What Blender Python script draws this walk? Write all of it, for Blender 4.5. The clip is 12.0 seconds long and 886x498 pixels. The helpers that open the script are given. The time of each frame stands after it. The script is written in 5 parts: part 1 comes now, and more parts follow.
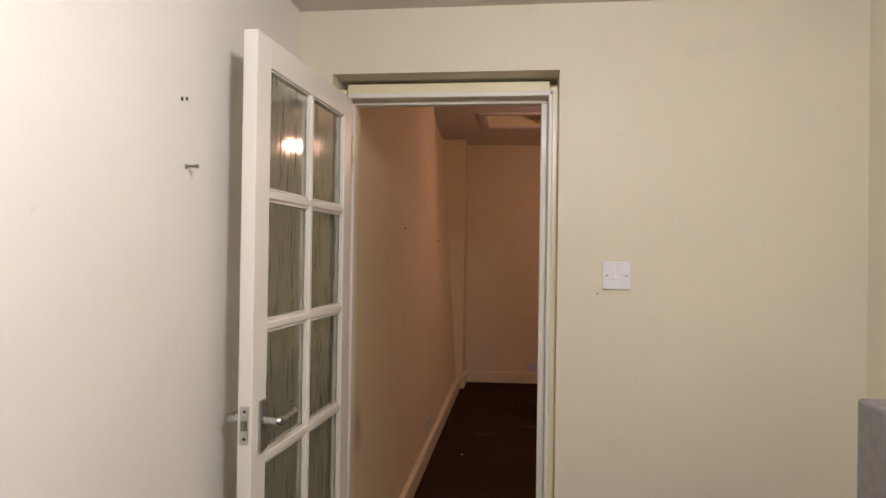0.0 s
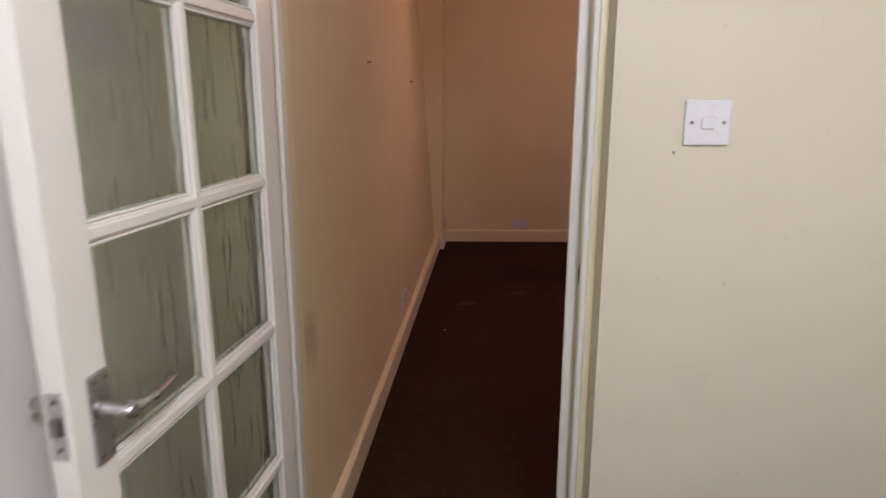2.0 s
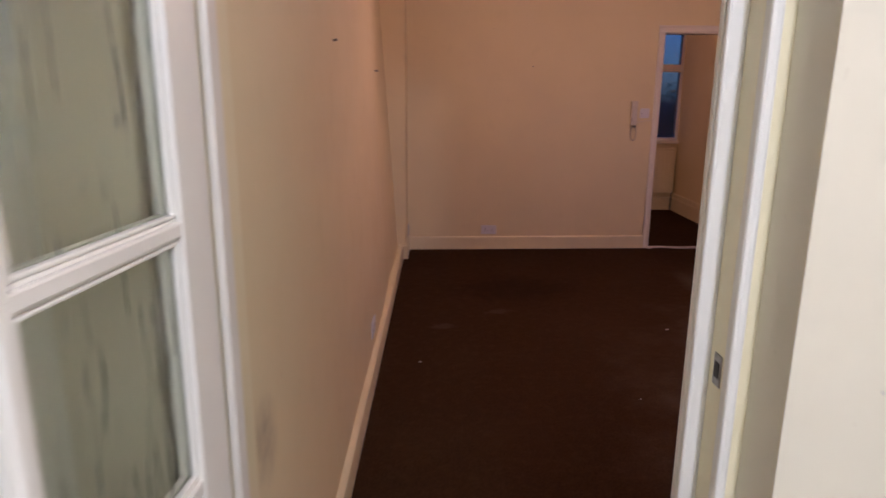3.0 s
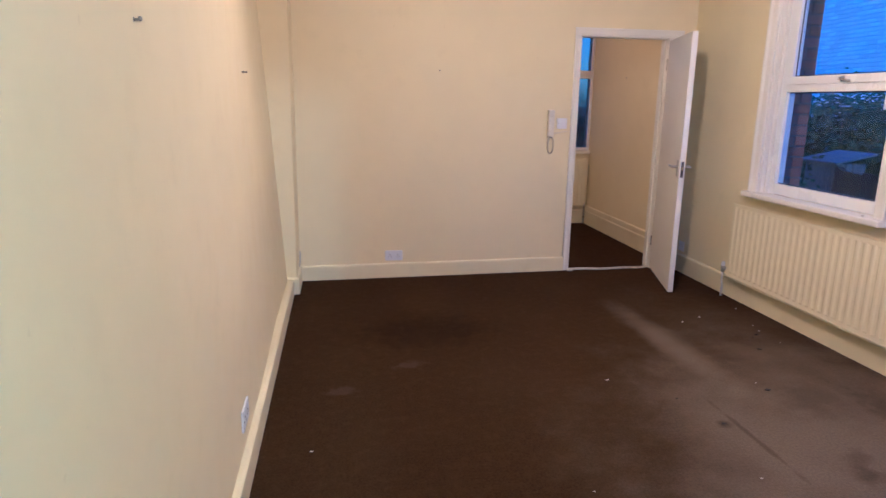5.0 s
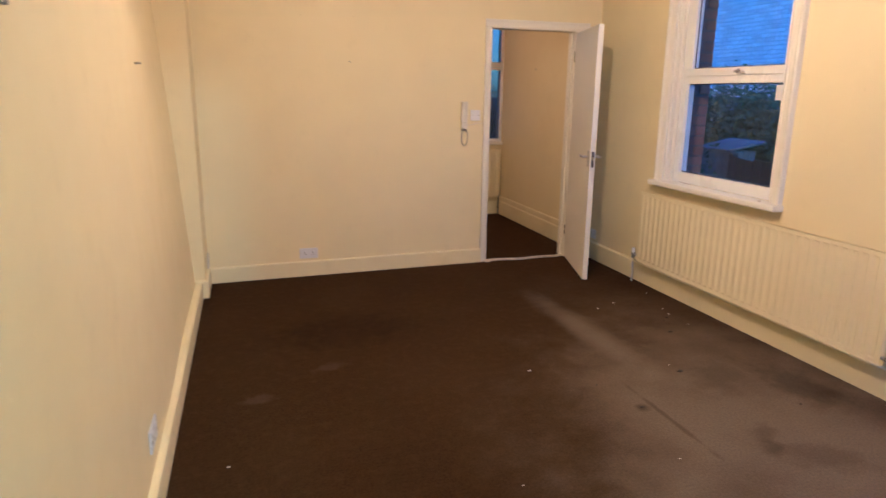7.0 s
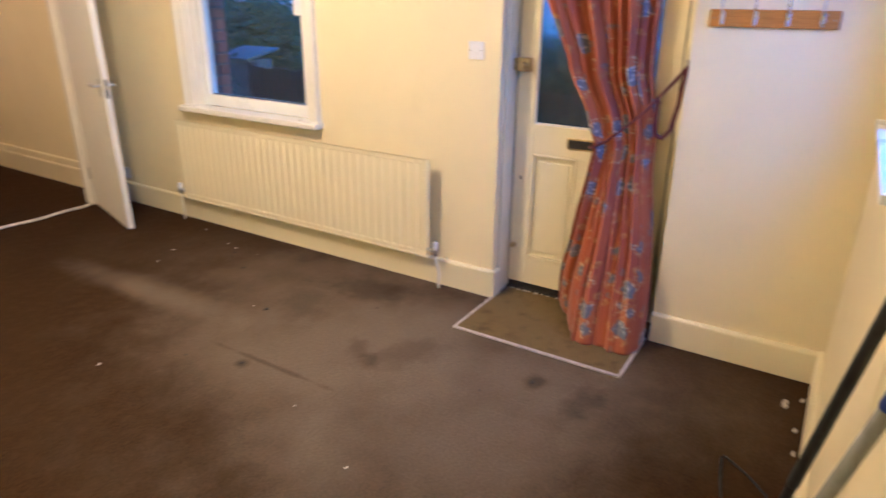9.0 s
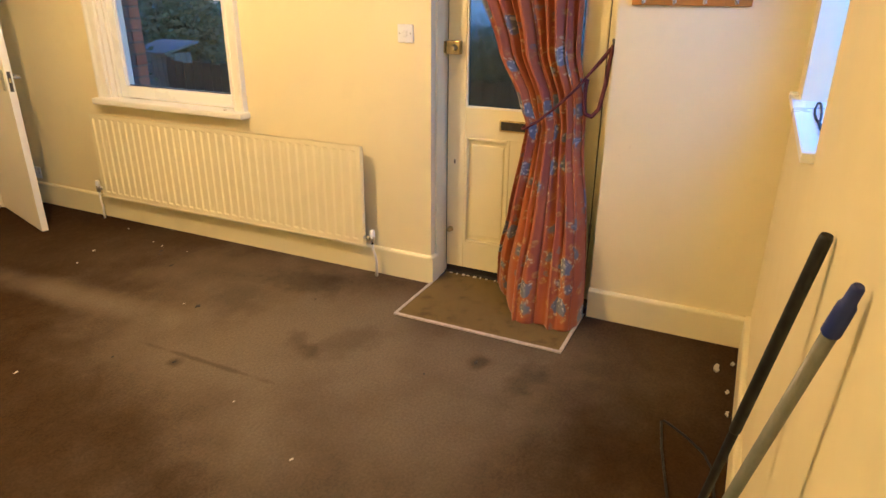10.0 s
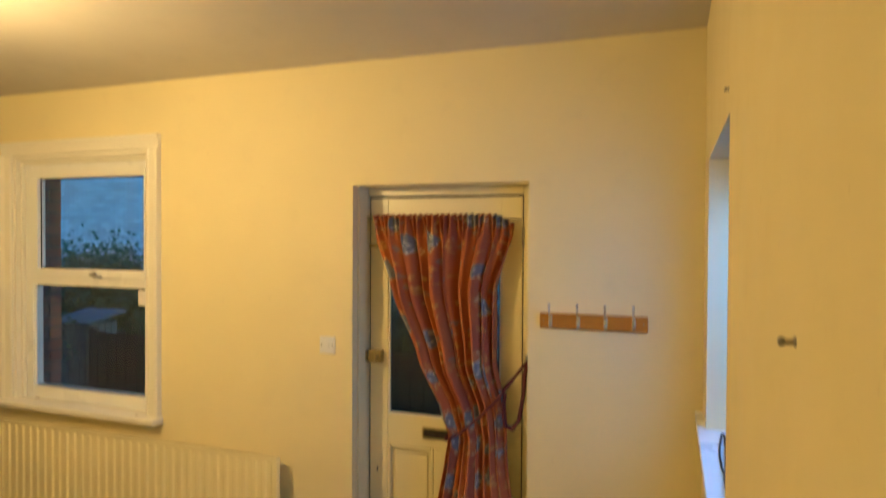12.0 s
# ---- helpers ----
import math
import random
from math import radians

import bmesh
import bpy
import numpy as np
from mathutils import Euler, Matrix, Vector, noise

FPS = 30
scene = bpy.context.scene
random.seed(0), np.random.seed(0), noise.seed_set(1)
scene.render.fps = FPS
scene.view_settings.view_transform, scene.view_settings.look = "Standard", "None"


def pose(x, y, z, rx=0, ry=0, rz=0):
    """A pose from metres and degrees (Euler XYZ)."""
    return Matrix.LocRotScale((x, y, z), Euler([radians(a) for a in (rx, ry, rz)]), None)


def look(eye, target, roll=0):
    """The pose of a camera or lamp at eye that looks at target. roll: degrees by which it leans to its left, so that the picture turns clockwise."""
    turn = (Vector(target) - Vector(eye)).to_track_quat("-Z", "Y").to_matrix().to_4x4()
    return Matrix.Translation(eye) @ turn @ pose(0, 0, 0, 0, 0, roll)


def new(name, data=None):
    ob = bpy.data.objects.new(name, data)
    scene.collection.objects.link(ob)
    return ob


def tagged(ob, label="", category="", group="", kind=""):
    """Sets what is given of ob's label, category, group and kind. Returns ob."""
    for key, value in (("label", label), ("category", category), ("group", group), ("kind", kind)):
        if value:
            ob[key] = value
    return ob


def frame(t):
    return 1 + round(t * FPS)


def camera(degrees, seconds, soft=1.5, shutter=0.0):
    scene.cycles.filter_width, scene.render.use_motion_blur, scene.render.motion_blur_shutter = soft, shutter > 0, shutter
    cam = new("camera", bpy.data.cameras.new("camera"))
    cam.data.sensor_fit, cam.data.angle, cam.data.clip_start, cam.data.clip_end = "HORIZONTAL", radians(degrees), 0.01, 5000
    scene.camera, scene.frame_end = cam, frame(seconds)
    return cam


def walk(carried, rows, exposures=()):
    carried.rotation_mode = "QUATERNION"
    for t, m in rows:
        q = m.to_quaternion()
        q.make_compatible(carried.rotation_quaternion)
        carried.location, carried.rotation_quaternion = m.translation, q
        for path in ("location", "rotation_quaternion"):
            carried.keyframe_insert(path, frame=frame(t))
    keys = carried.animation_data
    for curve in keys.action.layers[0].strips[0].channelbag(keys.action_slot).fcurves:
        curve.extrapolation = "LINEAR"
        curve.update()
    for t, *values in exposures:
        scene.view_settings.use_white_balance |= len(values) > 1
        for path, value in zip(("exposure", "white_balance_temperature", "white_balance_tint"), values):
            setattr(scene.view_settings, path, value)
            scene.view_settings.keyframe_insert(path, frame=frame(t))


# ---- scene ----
cam = camera(69.45, 12.0, soft=1.5, shutter=0.5)
PATH = [
    # seconds, x, y, z, yaw, pitch, roll
    (0.0, 0.017, 2.009, 1.455, 6.82, 0.41, 0.82),
    (0.5, 0.005, 2.059, 1.463, 5.57, 0.16, 0.52),
    (1.0, -0.062, 2.247, 1.474, 4.91, -8.04, 0.05),
    (1.5, -0.116, 2.455, 1.432, 4.84, -8.68, 0.00),
    (2.0, -0.091, 2.770, 1.436, 4.43, -13.11, 0.02),
    (2.5, -0.197, 3.088, 1.411, 3.76, -13.53, 0.30),
    (3.0, -0.275, 3.369, 1.417, -0.29, -13.43, 0.46),
    (4.8, -0.226, 4.142, 1.438, -8.30, -12.98, 1.00),
    (5.0, -0.231, 4.150, 1.445, -9.14, -13.01, 0.95),
    (5.5, -0.257, 4.153, 1.455, -11.07, -12.99, 0.95),
    (6.0, -0.254, 4.139, 1.461, -12.33, -12.96, 1.00),
    (6.5, -0.257, 4.149, 1.446, -14.38, -12.91, 0.88),
    (6.7, -0.252, 4.152, 1.442, -15.05, -12.93, 0.88),
    (7.2, -0.215, 4.300, 1.465, -18.80, -14.60, 0.70),
    (7.8, -0.150, 4.385, 1.505, -25.60, -18.40, 0.40),
    (8.3, -0.125, 4.430, 1.520, -34.35, -21.10, 0.10),
    (8.5, -0.153, 4.493, 1.503, -42.62, -20.91, 0.38),
    (9.0, -0.135, 4.549, 1.547, -58.24, -21.49, 0.60),
    (9.5, -0.161, 4.566, 1.543, -64.04, -21.79, 0.38),
    (10.0, -0.143, 4.566, 1.485, -64.59, -21.74, 0.48),
    (10.5, -0.085, 4.567, 1.532, -64.55, -22.14, 0.29),
    (11.0, -0.103, 4.573, 1.605, -67.42, -20.00, 0.67),
    (11.2, -0.069, 4.560, 1.713, -68.43, -17.89, 0.16),
    (11.4, -0.063, 4.552, 1.735, -69.31, -13.66, 0.61),
    (11.5, -0.077, 4.548, 1.762, -69.83, -11.29, 0.42),
    (12.0, -0.054, 4.534, 1.838, -70.22, -0.92, 0.32),
]

walk(cam, [(t, pose(x, y, z, 90 + p, 0, yaw) @ pose(0, 0, 0, 0, 0, r)) for t, x, y, z, yaw, p, r in PATH],
     [(0.0, -0.67, 6300, 12), (0.6, -0.76, 5900, 11), (1.5, -0.63, 5860, 13), (2.3, -0.2, 5580, 12), (3.2, 0.24, 5260, 14), (4.8, 1.48, 3930, -16), (5.5, 1.49, 4120, -18), (6.7, 1.48, 4680, -23), (8.5, 1.94, 4680, -30), (9.0, 2.0, 4450, -32), (9.5, 1.95, 6050, -39), (10.0, 1.93, 6130, -42), (11.0, 1.85, 6420, -44), (12.0, 1.14, 7950, -54)])

# ---------------------------------------------------------------- plan, metres
XL, XR, YA, YW, YB = -0.63, 2.751, 4.063, 4.413, 9.42     # inner faces of the big room and the kitchen's front wall
CEIL, CEIL_A = 2.70, 2.255
AX0, AX1, AY0 = -0.719, 1.055, -0.6                        # kitchen
CY1 = 11.62                                                # far wall of the room beyond

# ---------------------------------------------------------------- world and lamps
world = bpy.data.worlds.new("dusk")
scene.world = world
world.use_nodes = True
wn = world.node_tree
sky = wn.nodes.new("ShaderNodeTexSky")
sky.sky_type, sky.sun_disc = "NISHITA", False
sky.sun_elevation, sky.sun_rotation = radians(14), radians(200)
dusk = wn.nodes.new("ShaderNodeMix")
dusk.data_type, dusk.blend_type = "RGBA", "MULTIPLY"
dusk.inputs[0].default_value = 1.0
dusk.inputs[7].default_value = (0.16, 0.36, 1.0, 1.0)
wn.links.new(sky.outputs[0], dusk.inputs[6])
wn.links.new(dusk.outputs[2], wn.nodes["Background"].inputs[0])
wn.nodes["Background"].inputs[1].default_value = 0.15

def lamp(name, kind, where, power, colour, size=0.05, target=None):
    data = bpy.data.lights.new(name, kind)
    data.energy, data.color = power, colour
    if kind == "AREA":
        data.shape, data.size, data.size_y = "RECTANGLE", size[0], size[1]
    elif kind == "SUN":
        data.angle = radians(20)
    else:
        data.shadow_soft_size = size
    ob = new(name, data)
    ob.matrix_world = look(where, target) if target else pose(*where)
    return ob

LAMP_B = (1.05, 6.95, 2.33)
LAMP_A = (0.20, 2.40, 2.12)
lamp("bulb_light", "POINT", LAMP_B, 40, (1.0, 0.51, 0.36), 0.045)
lamp("kitchen_light", "POINT", LAMP_A, 62, (1.0, 0.93, 0.935), 0.07)
lamp("sky_light_side", "AREA", (2.02, 4.08, 1.74), 5.6, (0.12, 0.24, 1.0), (0.84, 0.6), (2.08, 4.88, 1.08))
lamp("far_room_light", "POINT", (1.25, 10.55, 2.35), 8.0, (1.0, 0.46, 0.31), 0.05)
lamp("dusk_sun", "SUN", (-20, 2, 14), 2.4, (0.12, 0.25, 1.0), target=(6, 9, 0))

# ---------------------------------------------------------------- materials
class Mat:
    """A small node builder: object coordinates are metres in the place."""
    def __init__(self, name):
        self.m = bpy.data.materials.new(name)
        self.m.use_nodes = True
        self.t = self.m.node_tree
        self.p = self.t.nodes["Principled BSDF"]
        self.co = self.n("ShaderNodeTexCoord").outputs["Object"]
    def n(self, kind):
        return self.t.nodes.new(kind)
    def link(self, a, b):
        self.t.links.new(a, b)
    def put(self, socket, v):
        if isinstance(v, bpy.types.NodeSocket):
            self.link(v, socket)
        else:
            socket.default_value = v
    def noise(self, scale, detail=3, rough=0.55, co=None, stretch=None):
        x = self.n("ShaderNodeTexNoise")
        src = co or self.co
        if stretch:
            mp = self.n("ShaderNodeMapping")
            mp.inputs["Scale"].default_value = stretch
            self.link(src, mp.inputs[0])
            src = mp.outputs[0]
        self.link(src, x.inputs["Vector"])
        x.inputs["Scale"].default_value, x.inputs["Detail"].default_value, x.inputs["Roughness"].default_value = scale, detail, rough
        return x.outputs["Fac"]
    def ramp(self, v, a, b, lo=0.0, hi=1.0, smooth=True):
        x = self.n("ShaderNodeMapRange")
        x.interpolation_type = "SMOOTHSTEP" if smooth else "LINEAR"
        for i, val in enumerate((v, a, b, lo, hi)):
            self.put(x.inputs[i], val)
        return x.outputs[0]
    def math(self, op, a, b=0.0):
        x = self.n("ShaderNodeMath")
        x.operation = op
        self.put(x.inputs[0], a)
        self.put(x.inputs[1], b)
        return x.outputs[0]
    def mix(self, f, a, b):
        x = self.n("ShaderNodeMix")
        x.data_type = "RGBA"
        for i, v in ((0, f), (6, a), (7, b)):
            self.put(x.inputs[i], (*v, 1.0) if isinstance(v, tuple) and len(v) == 3 else v)
        return x.outputs[2]
    def blob(self, cx, cy, rx, ry, turn=0.0, wobble=0.35, scale=5.0, edge=0.5):
        """1 inside an uneven ellipse on the floor, 0 outside."""
        mp = self.n("ShaderNodeMapping")
        mp.vector_type = "TEXTURE"
        mp.inputs["Location"].default_value = (cx, cy, 0)
        mp.inputs["Rotation"].default_value = (0, 0, radians(turn))
        mp.inputs["Scale"].default_value = (rx, ry, 1)
        self.link(self.co, mp.inputs[0])
        ln = self.n("ShaderNodeVectorMath")
        ln.operation = "LENGTH"
        self.link(mp.outputs[0], ln.inputs[0])
        d = self.math("ADD", ln.outputs["Value"], self.ramp(self.noise(scale, 4), 0.3, 0.7, -wobble, wobble, False))
        return self.ramp(d, 1.0 + edge * 0.4, 1.0 - edge, 0.0, 1.0)
    def bump(self, h, strength=0.2, dist=0.002, prev=None):
        x = self.n("ShaderNodeBump")
        x.inputs["Strength"].default_value, x.inputs["Distance"].default_value = strength, dist
        self.link(h, x.inputs["Height"])
        if prev:
            self.link(prev, x.inputs["Normal"])
        return x.outputs[0]
    def done(self, colour=None, rough=None, normal=None, metal=0.0, spec=None):
        if colour is not None:
            self.put(self.p.inputs["Base Color"], (*colour, 1.0) if isinstance(colour, tuple) and len(colour) == 3 else colour)
        if rough is not None:
            self.put(self.p.inputs["Roughness"], rough)
        if normal is not None:
            self.link(normal, self.p.inputs["Normal"])
        self.p.inputs["Metallic"].default_value = metal
        if spec is not None:
            self.p.inputs["Specular IOR Level"].default_value = spec
        return self.m

def shade(c, k):
    return tuple(v * k for v in c)

def plaster(name, c, rough=0.62, scuff=0.06):
    m = Mat(name)
    big, mid, fine = m.noise(0.9, 3), m.noise(7, 4), m.noise(160, 3)
    col = m.mix(m.ramp(big, 0.3, 0.7), shade(c, 1.0), shade(c, 0.94))
    col = m.mix(m.ramp(mid, 0.55, 0.8, 0, 0.6), col, shade(c, 1 - scuff * 1.4))
    marks = m.ramp(m.noise(23, 2), 0.74, 0.78, 0, 0.22)
    col = m.mix(marks, col, shade((c[0], c[1] * 0.96, c[2] * 0.9), 0.72))
    nb = m.bump(big, 0.35, 0.03)
    nb = m.bump(mid, 0.25, 0.006, nb)
    nb = m.bump(fine, 0.12, 0.0012, nb)
    return m.done(col, m.ramp(mid, 0.3, 0.7, rough - 0.08, rough + 0.08), nb, spec=0.35)

def smudged(material, name, marks):
    """A copy of a wall paint with soft grey scuffs at (x, y, z, half width, half height)."""
    mat = material.copy()
    mat.name = name
    t = mat.node_tree
    bsdf = t.nodes["Principled BSDF"]
    col = bsdf.inputs["Base Color"].links[0].from_socket
    for x, y, z, ry, rz in marks:
        co, mp, ln, mr, mx, nz = (t.nodes.new("ShaderNode" + k) for k in ("TexCoord", "Mapping", "VectorMath", "MapRange", "Mix", "TexNoise"))
        mp.vector_type = "TEXTURE"
        mp.inputs["Location"].default_value, mp.inputs["Scale"].default_value = (x, y, z), (0.5, ry, rz)
        mp.inputs["Rotation"].default_value = (radians(14), 0, 0)
        ln.operation, mr.interpolation_type, mx.data_type = "LENGTH", "SMOOTHSTEP", "RGBA"
        nz.inputs["Scale"].default_value = 24
        t.links.new(co.outputs["Object"], mp.inputs[0])
        t.links.new(co.outputs["Object"], nz.inputs["Vector"])
        t.links.new(mp.outputs[0], ln.inputs[0])
        t.links.new(ln.outputs["Value"], mr.inputs[0])
        mr.inputs[1].default_value, mr.inputs[2].default_value, mr.inputs[3].default_value = 1.0, 0.1, 0.0
        t.links.new(nz.outputs["Fac"], mr.inputs[4])
        t.links.new(mr.outputs[0], mx.inputs[0])
        t.links.new(col, mx.inputs[6])
        mx.inputs[7].default_value = (0.38, 0.32, 0.24, 1)
        col = mx.outputs[2]
    t.links.new(col, bsdf.inputs["Base Color"])
    return mat

def gloss_paint(name, c, rough=0.34, dirt=0.14):
    m = Mat(name)
    big, fine = m.noise(3.2, 4), m.noise(70, 3, stretch=(1, 1, 0.25))
    col = m.mix(m.ramp(big, 0.52, 0.75, 0, dirt), c, shade((c[0], c[1] * 0.95, c[2] * 0.84), 0.8))
    chips = m.ramp(m.noise(38, 2), 0.80, 0.82, 0, 0.4)
    col = m.mix(chips, col, (0.42, 0.36, 0.27))
    nb = m.bump(fine, 0.02, 0.0005)
    return m.done(col, m.ramp(big, 0.3, 0.7, rough - 0.07, rough + 0.12), nb)

def plain(name, c, rough=0.4, metal=0.0, vary=0.12, scale=30):
    m = Mat(name)
    n = m.noise(scale, 4)
    col = m.mix(m.ramp(n, 0.35, 0.7), c, shade(c, 1 - vary))
    return m.done(col, m.ramp(n, 0.3, 0.7, max(0.05, rough - 0.08), min(1, rough + 0.1)), m.bump(n, 0.03, 0.0004), metal)

CREAM = plaster("cream_wall_paint", (0.81, 0.72, 0.465))
CREAM_SCUFFED = smudged(CREAM, "scuffed_cream_paint", ((-0.62, 4.53, 0.74, 0.11, 0.14),))
CREAM_A = plaster("kitchen_cream_paint", (0.72, 0.67, 0.53), 0.5)
WHITE_A = plaster("kitchen_white_paint", (0.82, 0.80, 0.74), 0.5)
CEILING = plaster("ceiling_paint", (0.70, 0.66, 0.60), 0.7)
GLOSS = gloss_paint("white_gloss_paint", (0.80, 0.78, 0.71), 0.40, 0.06)
GLOSS_AGED = gloss_paint("aged_gloss_paint", (0.80, 0.73, 0.49), 0.35, 0.4)
SKIRT = gloss_paint("skirting_paint", (0.80, 0.73, 0.49), 0.38, 0.35)
UPVC = plain("white_plastic_frame", (0.82, 0.83, 0.84), 0.32, vary=0.02, scale=4)
PLASTIC = plain("white_moulded_plastic", (0.78, 0.79, 0.82), 0.3, vary=0.05)
AGED_PLASTIC = plain("aged_ivory_plastic", (0.72, 0.68, 0.58), 0.35, vary=0.06)
RAD = gloss_paint("radiator_enamel", (0.80, 0.73, 0.49), 0.4, 0.12)
CHROME = plain("satin_aluminium", (0.62, 0.62, 0.62), 0.3, 1.0)
STEEL = plain("dull_steel", (0.34, 0.32, 0.29), 0.45, 1.0, 0.3)
# a much darker steel for the flush door's latch plate
DARK_STEEL = plain("very_dark_steel", (0.10, 0.085, 0.075), 0.5, 1.0, 0.3)
BRASS = plain("aged_brass", (0.60, 0.47, 0.22), 0.38, 1.0, 0.3)
DARK = plain("dark_hole", (0.03, 0.025, 0.02), 0.8)
BLACK = plain("black_plastic", (0.010, 0.010, 0.012), 0.6, vary=0.3)
BLUE = plain("navy_blue_plastic", (0.014, 0.030, 0.20), 0.5, vary=0.2)
GREYPOLE = plain("grey_coated_tube", (0.20, 0.20, 0.185), 0.38, vary=0.2)
ROPE = plain("dark_maroon_cord", (0.10, 0.012, 0.022), 0.7, vary=0.4, scale=160)
PAPER = plain("flaked_paint", (0.55, 0.50, 0.42), 0.7)
GRIPPER = plain("pale_cloth_edge", (0.66, 0.62, 0.55), 0.8, vary=0.25)
SEAL = plain("black_gasket", (0.015, 0.015, 0.018), 0.6)
MW_BODY = plain("grey_painted_metal", (0.26, 0.26, 0.27), 0.38, 0.3)
MW_GLASS = plain("black_glass_door", (0.01, 0.01, 0.012), 0.3)

def wood(name, c, rough=0.4):
    m = Mat(name)
    g = m.noise(9, 5, 0.6, stretch=(18, 1.2, 18))
    r = m.n("ShaderNodeObjectInfo").outputs["Random"]
    col = m.mix(m.ramp(g, 0.3, 0.72), shade(c, 1.1), shade(c, 0.62))
    col = m.mix(m.ramp(r, 0, 1, 0, 0.55), col, shade((c[0], c[1] * 0.82, c[2] * 0.65), 0.75))
    return m.done(col, rough, m.bump(g, 0.15, 0.001))

OAK = wood("oiled_beech_block", (0.50, 0.27, 0.105))
PINE = wood("varnished_pine", (0.52, 0.25, 0.055), 0.33)

def glass(name, tint):
    m = Mat(name)
    nodes, out = m.t.nodes, m.t.nodes["Material Output"]
    tr, gl, mx, fr = (nodes.new("ShaderNode" + k) for k in ("BsdfTransparent", "BsdfGlossy", "MixShader", "LayerWeight"))
    tr.inputs[0].default_value = (*tint, 1)
    gl.inputs["Roughness"].default_value = 0.02
    fr.inputs["Blend"].default_value = 0.5
    m.link(m.ramp(m.math("POWER", fr.outputs["Facing"], 4.0), 0.0, 1.0, 0.035, 0.7, False), mx.inputs[0])
    m.link(tr.outputs[0], mx.inputs[1])
    m.link(gl.outputs[0], mx.inputs[2])
    m.link(mx.outputs[0], out.inputs[0])
    return m.m

GLASS = glass("window_glass", (0.88, 0.94, 0.97))

def reeded(name, tint):
    """Obscure glass with drawn-out vertical ripples."""
    m = Mat(name)
    nodes, out = m.t.nodes, m.t.nodes["Material Output"]
    w = m.noise(62, 2, 0.5, stretch=(1, 1.0, 0.13))
    broad = m.noise(13, 2, 0.5, stretch=(1, 1.0, 0.2))
    h = m.math("ADD", m.ramp(w, 0.58, 0.70), m.math("MULTIPLY", broad, 1.4))
    nb = m.bump(h, 0.24, 0.002)
    pr = m.p
    pr.inputs["Base Color"].default_value = (*tint, 1)
    pr.inputs["Transmission Weight"].default_value = 1.0
    pr.inputs["IOR"].default_value = 1.45
    pr.inputs["Roughness"].default_value = 0.07
    m.link(nb, pr.inputs["Normal"])
    return m.m

RIPPLE = reeded("rippled_obscure_glass", (0.93, 0.96, 0.88))
DARK_RIPPLE = reeded("grey_obscure_glass", (0.55, 0.62, 0.60))
# brown tint put in to dim and mute the sky in the far window
DIMMED_GLASS = reeded("sky_dimming_obscure_glass", (0.38, 0.27, 0.23))

def carpet():
    m = Mat("worn_brown_carpet")
    fib, tuft, mid, big = m.noise(700, 2), m.noise(85, 5, 0.8), m.noise(19, 5, 0.65), m.noise(1.6, 4)
    base = m.mix(m.ramp(tuft, 0.36, 0.64), (0.050, 0.0275, 0.0130), (0.029, 0.0158, 0.0075))
    base = m.mix(m.ramp(mid, 0.45, 0.7, 0, 0.45), base, (0.066, 0.037, 0.018))
    base = m.mix(m.ramp(big, 0.45, 0.7, 0, 0.2), base, (0.070, 0.042, 0.022))
    worn = (0.222, 0.180, 0.126)
    for cx, cy, rx, ry, turn, k in ((1.95, 6.25, 1.0, 1.25, -10, 0.72), (1.55, 5.55, 0.85, 0.75, 15, 0.42), (2.25, 7.1, 0.75, 1.5, 0, 0.2), (1.76, 7.65, 0.13, 0.75, 2, 0.6), (2.3, 5.2, 0.5, 0.8, 0, 0.35)):
        base = m.mix(m.math("MULTIPLY", m.blob(cx, cy, rx, ry, turn, 0.25, 2.2, 0.9), k), base, m.mix(m.ramp(tuft, 0.3, 0.7), worn, shade(worn, 0.72)))
    stain = (0.013, 0.007, 0.0045)
    for cx, cy, rx, ry, turn, k in ((0.30, 8.02, 0.55, 0.34, 10, 0.45), (1.90, 6.27, 0.09, 0.06, 30, 0.32), (1.99, 6.05, 0.22, 0.11, -25, 0.28),
                                    (2.09, 5.45, 0.07, 0.05, 0, 0.5), (1.83, 6.17, 0.07, 0.07, 0, 0.35), (2.15, 6.85, 0.3, 0.16, 40, 0.3), (1.95, 4.95, 0.5, 0.35, 0, 0.22),
                                    (2.05, 5.22, 0.14, 0.08, 0, 0.35), (1.51, 6.63, 0.04, 0.04, 0, 0.5), (1.57, 6.52, 0.016, 0.36, 0, 0.38), (2.45, 6.6, 0.16, 0.3, 0, 0.4)):
        base = m.mix(m.math("MULTIPLY", m.blob(cx, cy, rx, ry, turn, 0.35, 9.0, 0.7), k), base, stain)
    for cx, cy, rx, ry in ((-0.25, 7.2, 0.09, 0.05), (0.12, 7.49, 0.10, 0.05), (1.93, 5.36, 0.05, 0.04)):
        base = m.mix(m.math("MULTIPLY", m.blob(cx, cy, rx, ry, 20, 0.5, 14.0, 0.7), 0.2), base, (0.16, 0.115, 0.09))
    nb = m.bump(mid, 0.3, 0.006)
    nb = m.bump(tuft, 0.3, 0.003, nb)
    nb = m.bump(fib, 0.5, 0.0016, nb)
    return m.done(base, 0.97, nb, spec=0.03)

CARPET = carpet()

def coir():
    m = Mat("olive_brown_door_mat")
    a, b = m.noise(420, 3), m.noise(12, 4)
    col = m.mix(m.ramp(a, 0.3, 0.7), (0.25, 0.185, 0.078), (0.14, 0.10, 0.043))
    col = m.mix(m.ramp(b, 0.5, 0.75, 0, 0.5), col, (0.075, 0.055, 0.028))
    return m.done(col, 0.95, m.bump(a, 0.9, 0.005), spec=0.1)

